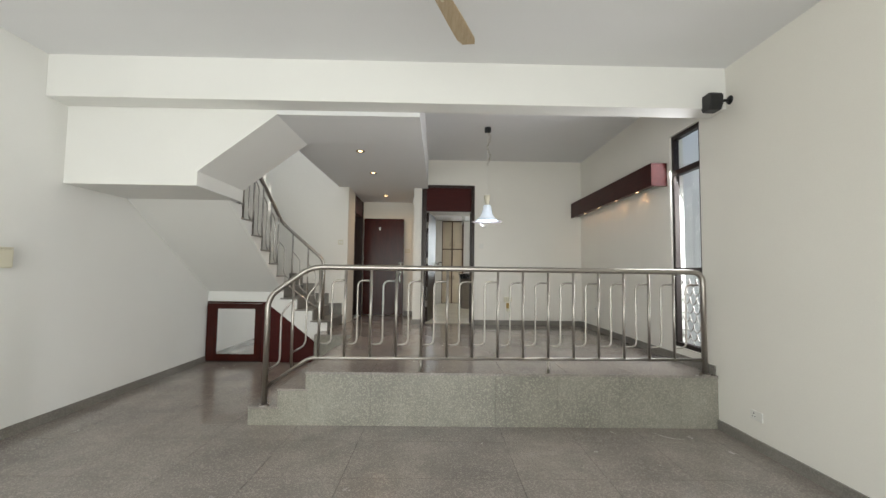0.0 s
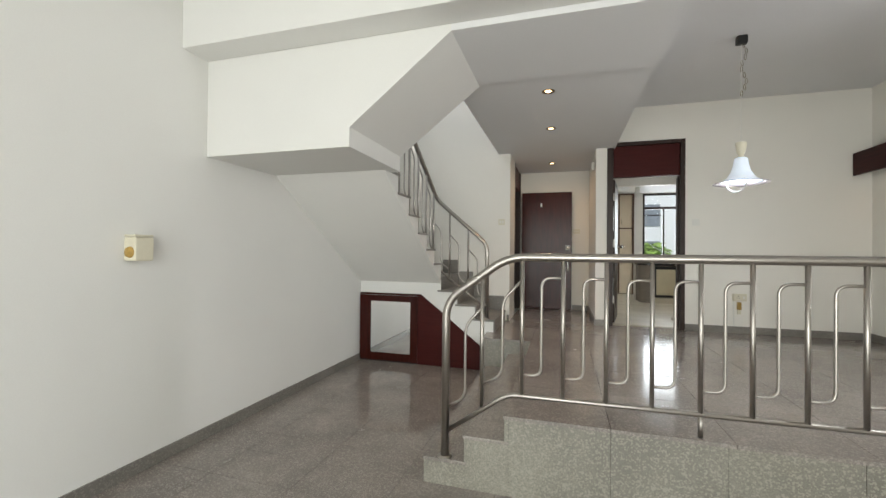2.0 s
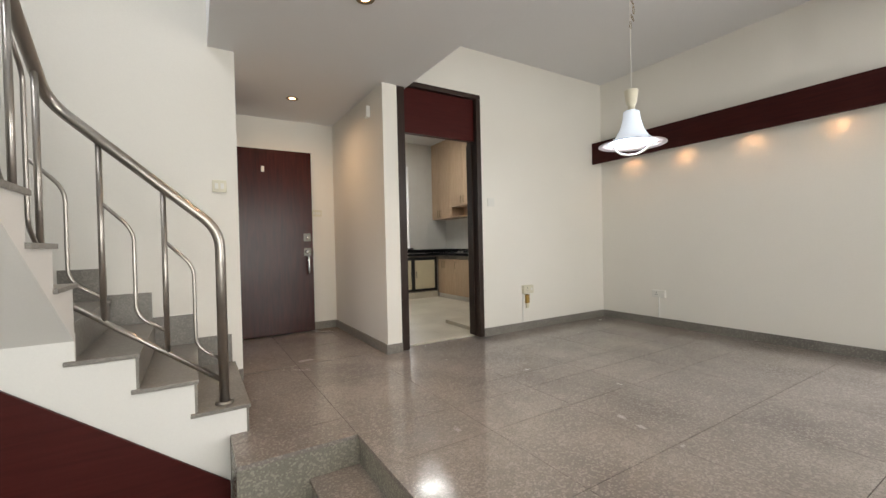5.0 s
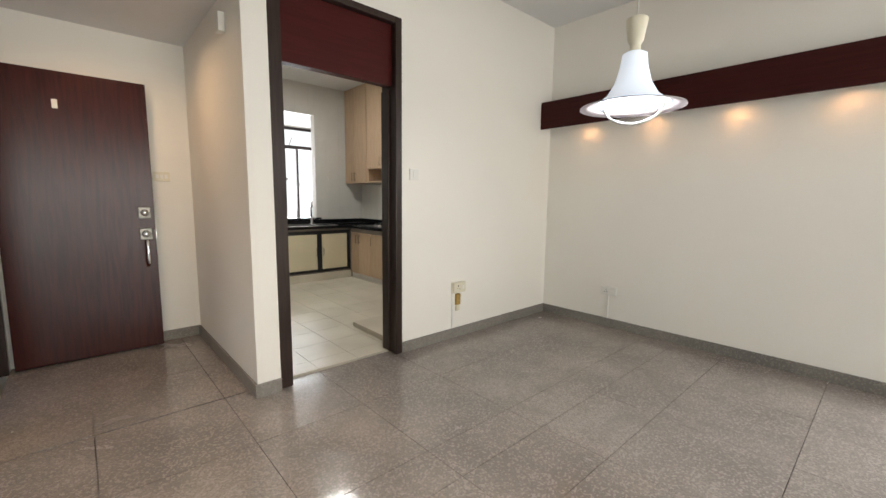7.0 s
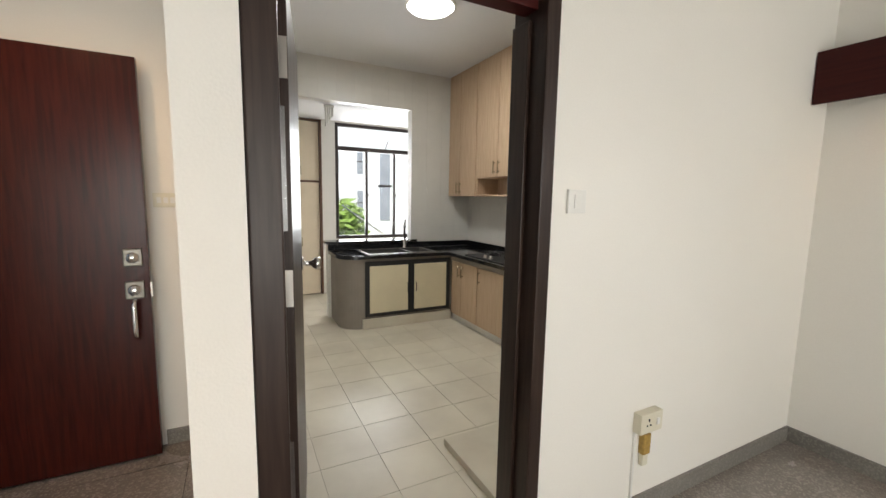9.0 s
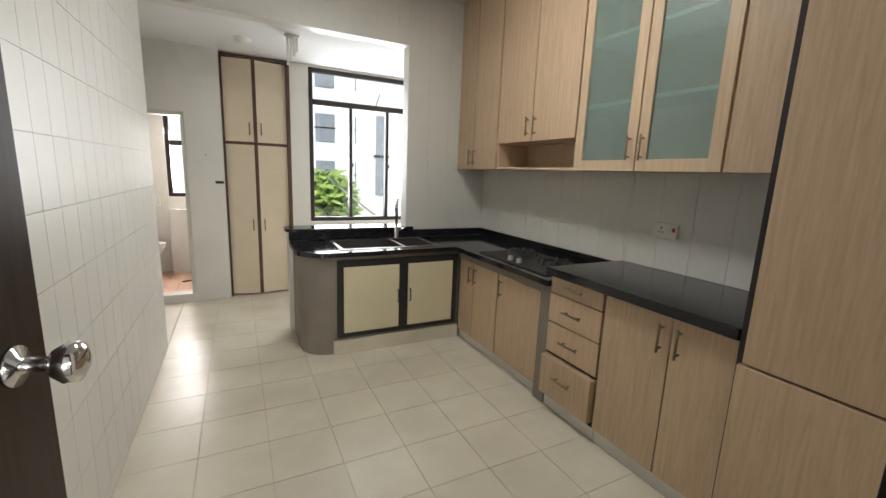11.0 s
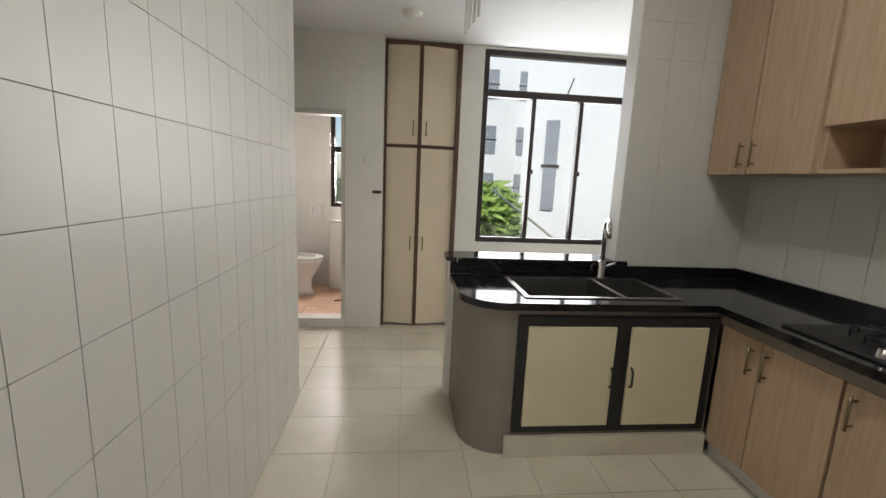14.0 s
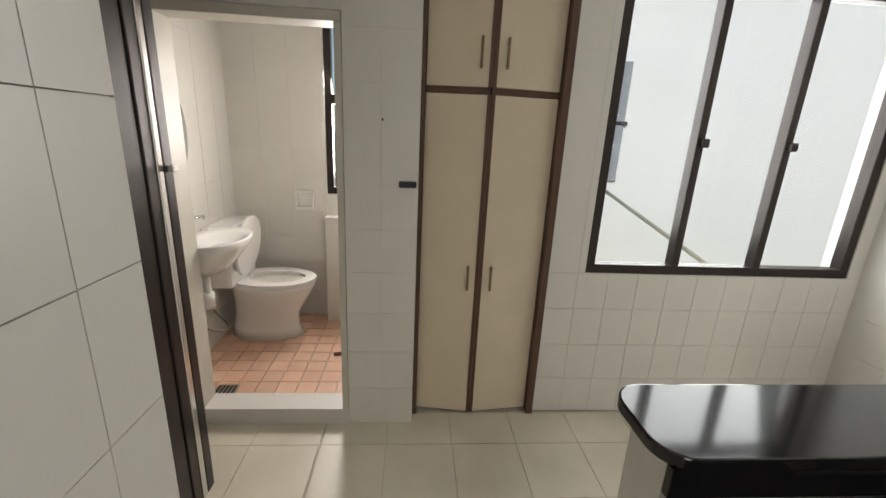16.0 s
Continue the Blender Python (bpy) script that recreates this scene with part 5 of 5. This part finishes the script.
def house(name, label, a, length, height, depth, rz, wins):
    h = thing(name, label, "house", a, rz=rz)
    m = pose(*a, 0, 0, rz)
    def put(nm, bm, mt, par=h):
        bm.transform(m)
        return part(nm, bm, mt, par)
    put("wall", bm_box(0, length, 0, depth, 0, height), EXT)
    put("roof", bm_box(-0.4, length + 0.4, -0.4, depth + 0.4, height, height + 0.25, 0.02), CONC)
    for x0, x1, z0, z1 in wins:
        w = put("window", bm_box(x0, x1, -0.03, 0.02, z0, z1, 0.004), EXTG)
        put("window_frame", bm_box(x0 - 0.05, x1 + 0.05, -0.035, 0.01, (z0 + z1) / 2 - 0.03, (z0 + z1) / 2 + 0.03), ALU, w)
    return h


nb = house("neighbour_house", "white rendered neighbouring house with a tall dark window", (3.5, 16.4, -0.2), 9, 8, 6, -28, [(0.48, 0.76, 1.5, 3.4), (6.8, 7.8, 4.4, 5.9)])
house("far_house", "white rendered house far behind the yard with dark windows", (-2, 27, -0.2), 14, 9, 6, 0, [(6.3 + 1.9 * i, 7.2 + 1.9 * i, z, z + 1.3) for i in range(3) for z in (1.2, 3.4, 5.9)])
pl = thing("pole", "pale yellow bamboo drying pole outside the window", "pole", (2.3, 13, 1.2))
part("pole", bm_tube([(2.2, 13.3, 1.75), (2.72, 11.3, 1.10)], 0.015), PLAST, pl)
part("end_cap", bm_tube([(2.72, 11.3, 1.10), (2.75, 11.19, 1.065)], 0.022), BLKP, pl)


def shrub(label, x, y, r, h, n, seed):
    rng = random.Random(seed)
    s = thing("shrub", label, "shrub", (x, y, -0.2))
    for k in range(6):
        a = rng.uniform(0, 6.28)
        part("stem", bm_tube([(x, y, -0.2), (x + 0.2 * r * math.cos(a), y + 0.2 * r * math.sin(a), h * 0.5), (x + 0.6 * r * math.cos(a), y + 0.6 * r * math.sin(a), h * 0.9)], 0.03, r_end=0.01, seg=6), BARK, s)
    vs, fs = [], []
    for _ in range(n):
        d = Vector((rng.gauss(0, 1), rng.gauss(0, 1), rng.gauss(0, 1))).normalized() * (rng.random() ** 0.4)
        c = Vector((x + d.x * r, y + d.y * r, h * 0.62 + d.z * h * 0.42 + 0.1 * rng.random()))
        u = Vector((rng.gauss(0, 1), rng.gauss(0, 1), rng.gauss(0, 0.6))).normalized()
        w = u.orthogonal().normalized()
        L = rng.uniform(0.10, 0.2)
        i0 = len(vs)
        vs += [c - u * L, c + w * L * 0.3, c + u * L, c - w * L * 0.3]
        fs.append((i0, i0 + 1, i0 + 2, i0 + 3))
    me = bpy.data.meshes.new("foliage")
    me.from_pydata(vs, [], fs)
    me.materials.append(LEAF)
    ob = new("foliage", me)
    ob.parent = s
    ob.matrix_parent_inverse = s.matrix_basis.inverted()
    ob["kind"] = "stuff"


shrub("bright green leafy shrub outside the yard window", 2.5, 15.2, 0.75, 1.75, 1800, 3)
for i, (x, y) in enumerate(((-4.5, -9), (-1.5, -10), (1.8, -9.5), (4.6, -9))):
    shrub("tall green garden hedge shrub beyond the glass doors", x, y, 1.6, 3.2, 900, 10 + i)

# pierced white screen wall outside the tall window
scr = thing("screen_wall", "white pierced concrete screen wall outside", "screen", (4.35, 3.6, -0.1))
for r in range(20):
    for c in range(4):
        yy, zz = 3.55 + c * 0.16, 0.5 + r * 0.16
        pts = [(4.4, yy + 0.07 * math.cos(a), zz + 0.07 * math.sin(a)) for a in [2 * math.pi * k / 10 for k in range(11)]]
        part("ring_block", bm_tube(pts, 0.014, seg=5), EXT, scr)
part("pier", bm_box(4.3, 4.5, 4.15, 6.5, -0.1, 4.2, 0.01), EXT, scr)
part("pier", bm_box(4.3, 4.5, 3.30, 3.46, -0.1, 4.2, 0.01), EXT, scr)
part("base", bm_box(4.33, 4.47, 3.46, 4.15, -0.1, 0.42, 0.01), EXT, scr)

# ---- tiles and slabs, last ----
def grid_floor(parent, x0, x1, y0, y1, ztop, sx, sy, th, material, ox, oy, skip=None, gap=0.003):
    """Whole slabs share a mesh; cut ones at the borders get their own."""
    cache = {}
    i0, i1 = math.floor((x0 - ox) / sx), math.ceil((x1 - ox) / sx)
    j0, j1 = math.floor((y0 - oy) / sy), math.ceil((y1 - oy) / sy)
    for i in range(i0, i1):
        for j in range(j0, j1):
            a, b = max(x0, ox + i * sx), min(x1, ox + (i + 1) * sx)
            c, d = max(y0, oy + j * sy), min(y1, oy + (j + 1) * sy)
            if b - a < 0.02 or d - c < 0.02:
                continue
            if skip and skip((a + b) / 2, (c + d) / 2):
                continue
            k = (round(b - a, 4), round(d - c, 4))
            if k not in cache:
                cache[k] = mesh_of("slab", bm_box(-k[0] / 2 + gap / 2, k[0] / 2 - gap / 2, -k[1] / 2 + gap / 2, k[1] / 2 - gap / 2, -th, 0), material)
            ob = new("slab" if sx > 0.5 else "tile", cache[k])
            ob.location = ((a + b) / 2, (c + d) / 2, ztop)
            ob.parent = parent


grid_floor(floor, XL, XR, -3.15, YF, LF, 0.6, 0.6, 0.0115, GRAN, -0.02, -0.03, gap=0.003)
grid_floor(floor, XL, -1.08, YF, FY, LF, 0.6, 0.6, 0.0115, GRAN, -0.02, -0.03, gap=0.003)
grid_floor(plat, -0.58, XR, YF - 0.01, 4.85, PLAT, 0.6, 0.6, 0.0215, GRAN, -0.58, 2.69, gap=0.003)
grid_floor(plat, -1.14, XR, 4.85, YD + 0.10, PLAT, 0.6, 0.6, 0.0215, GRAN, -0.58, 2.69, gap=0.003)
grid_floor(plat, -0.99, 0.175, YD + 0.10, 7.70, PLAT, 0.6, 0.6, 0.0215, GRAN, -0.58, 2.69, gap=0.003)
grid_floor(kfloor, KL, KR, YD + 0.10, 11.0, KF, 0.31, 0.308, 0.0055, KTILE, 0.315, -0.005, skip=lambda x, y: x > 2.5 and y < 9.7)
grid_floor(kfloor, -0.58, KL, 9.85, YB, KF, 0.31, 0.308, 0.0055, KTILE, 0.315, -0.005)
grid_floor(bath_floor, BX0, BX1, YB + 0.12, BY1, WF, 0.105, 0.105, 0.0075, TERRA, BX0, YB + 0.12, gap=0.005)

# glazed tiles of the long kitchen wall
TW, TH = 0.145, 0.23
cache = {}
for i in range(25):
    for j in range(14):
        a, b = 6.325 + i * TW, min(6.325 + (i + 1) * TW, 9.78)
        c, d = max(KF, 0.352 + j * TH), min(0.352 + (j + 1) * TH, KT)
        k = (round(b - a, 4), round(d - c, 4))
        if k[0] < 0.02 or k[1] < 0.02:
            continue
        if k not in cache:
            cache[k] = mesh_of("tile", bm_box(-0.0075, 0, -k[0] / 2 + 0.0011, k[0] / 2 - 0.0011, -k[1] / 2 + 0.0011, k[1] / 2 - 0.0011), TILE)
        ob = new("tile", cache[k])
        ob.location = (KL, (a + b) / 2, (c + d) / 2)
        ob.parent = wk_left


def tile_sheet(parent, rects, axis, at, sign, w, h):
    """Glazed tiles standing 3 mm proud of a wall, alike ones on one mesh: rects are (u0, u1, z0, z1) in the wall's plane."""
    made = {}
    g = 0.0012
    lo, hi = min(0.0, 0.003 * sign), max(0.0, 0.003 * sign)
    for u0, u1, z0, z1 in rects:
        for i in range(math.ceil((u1 - u0) / w - 1e-6)):
            for j in range(math.ceil((z1 - z0) / h - 1e-6)):
                a, b = u0 + i * w + g, min(u0 + (i + 1) * w, u1) - g
                c, d = z0 + j * h + g, min(z0 + (j + 1) * h, z1) - g
                if b - a < 0.01 or d - c < 0.01:
                    continue
                p, q = round((b - a) / 2, 4), round((d - c) / 2, 4)
                if (p, q) not in made:
                    made[p, q] = mesh_of("tile", bm_box(lo, hi, -p, p, -q, q) if axis == 0 else bm_box(-p, p, lo, hi, -q, q), TILE)
                ob = new("tile", made[p, q])
                ob.location = (at, (a + b) / 2, (c + d) / 2) if axis == 0 else ((a + b) / 2, at, (c + d) / 2)
                ob.parent = parent


O = bpy.data.objects
tile_sheet(O["wall_kitchen_right"], [(8.045, YP, 1.374, 2.0), (7.02, 8.045, 1.393, 2.0)], 0, KR, -1, 0.2, 0.2)
tile_sheet(O["wall_kitchen_right"], [(YP + 0.12, YB, KF, 2.97)], 0, KR, -1, 0.15, 0.2)
tile_sheet(wk_part, [(OPR, KR, 1.374, KT), (KL, OPR, OPT, KT)], 1, YP, -1, 0.2, 0.2)
tile_sheet(wk_part, [(1.205, OPR, KF, 1.373)], 1, YP + 0.12, 1, 0.15, 0.2)
tile_sheet(O["wall_yard"], [(DX1 + 0.03, 0.742, KF, 2.97), (DX0 - 0.05, DX1 + 0.03, 2.37, 2.97), (-0.58, DX0 - 0.05, KF, 2.97)], 1, YB, -1, 0.155, 0.2)
tile_sheet(O["wall_yard"], [(1.385, KR, KF, 1.31), (1.385, 1.575, 1.31, 2.97)], 1, YW, -1, 0.155, 0.2)
tile_sheet(O["wall_bathroom"], [(BX0, 0.125, WF, 2.75), (0.125, BX1, 1.36, 1.505), (0.125, BX1, 2.62, 2.75)], 1, BY1, -1, 0.2, 0.2)
tile_sheet(O["wall_bathroom"], [(YB + 0.12, BY1, WF, 2.75)], 0, BX0, 1, 0.2, 0.2)
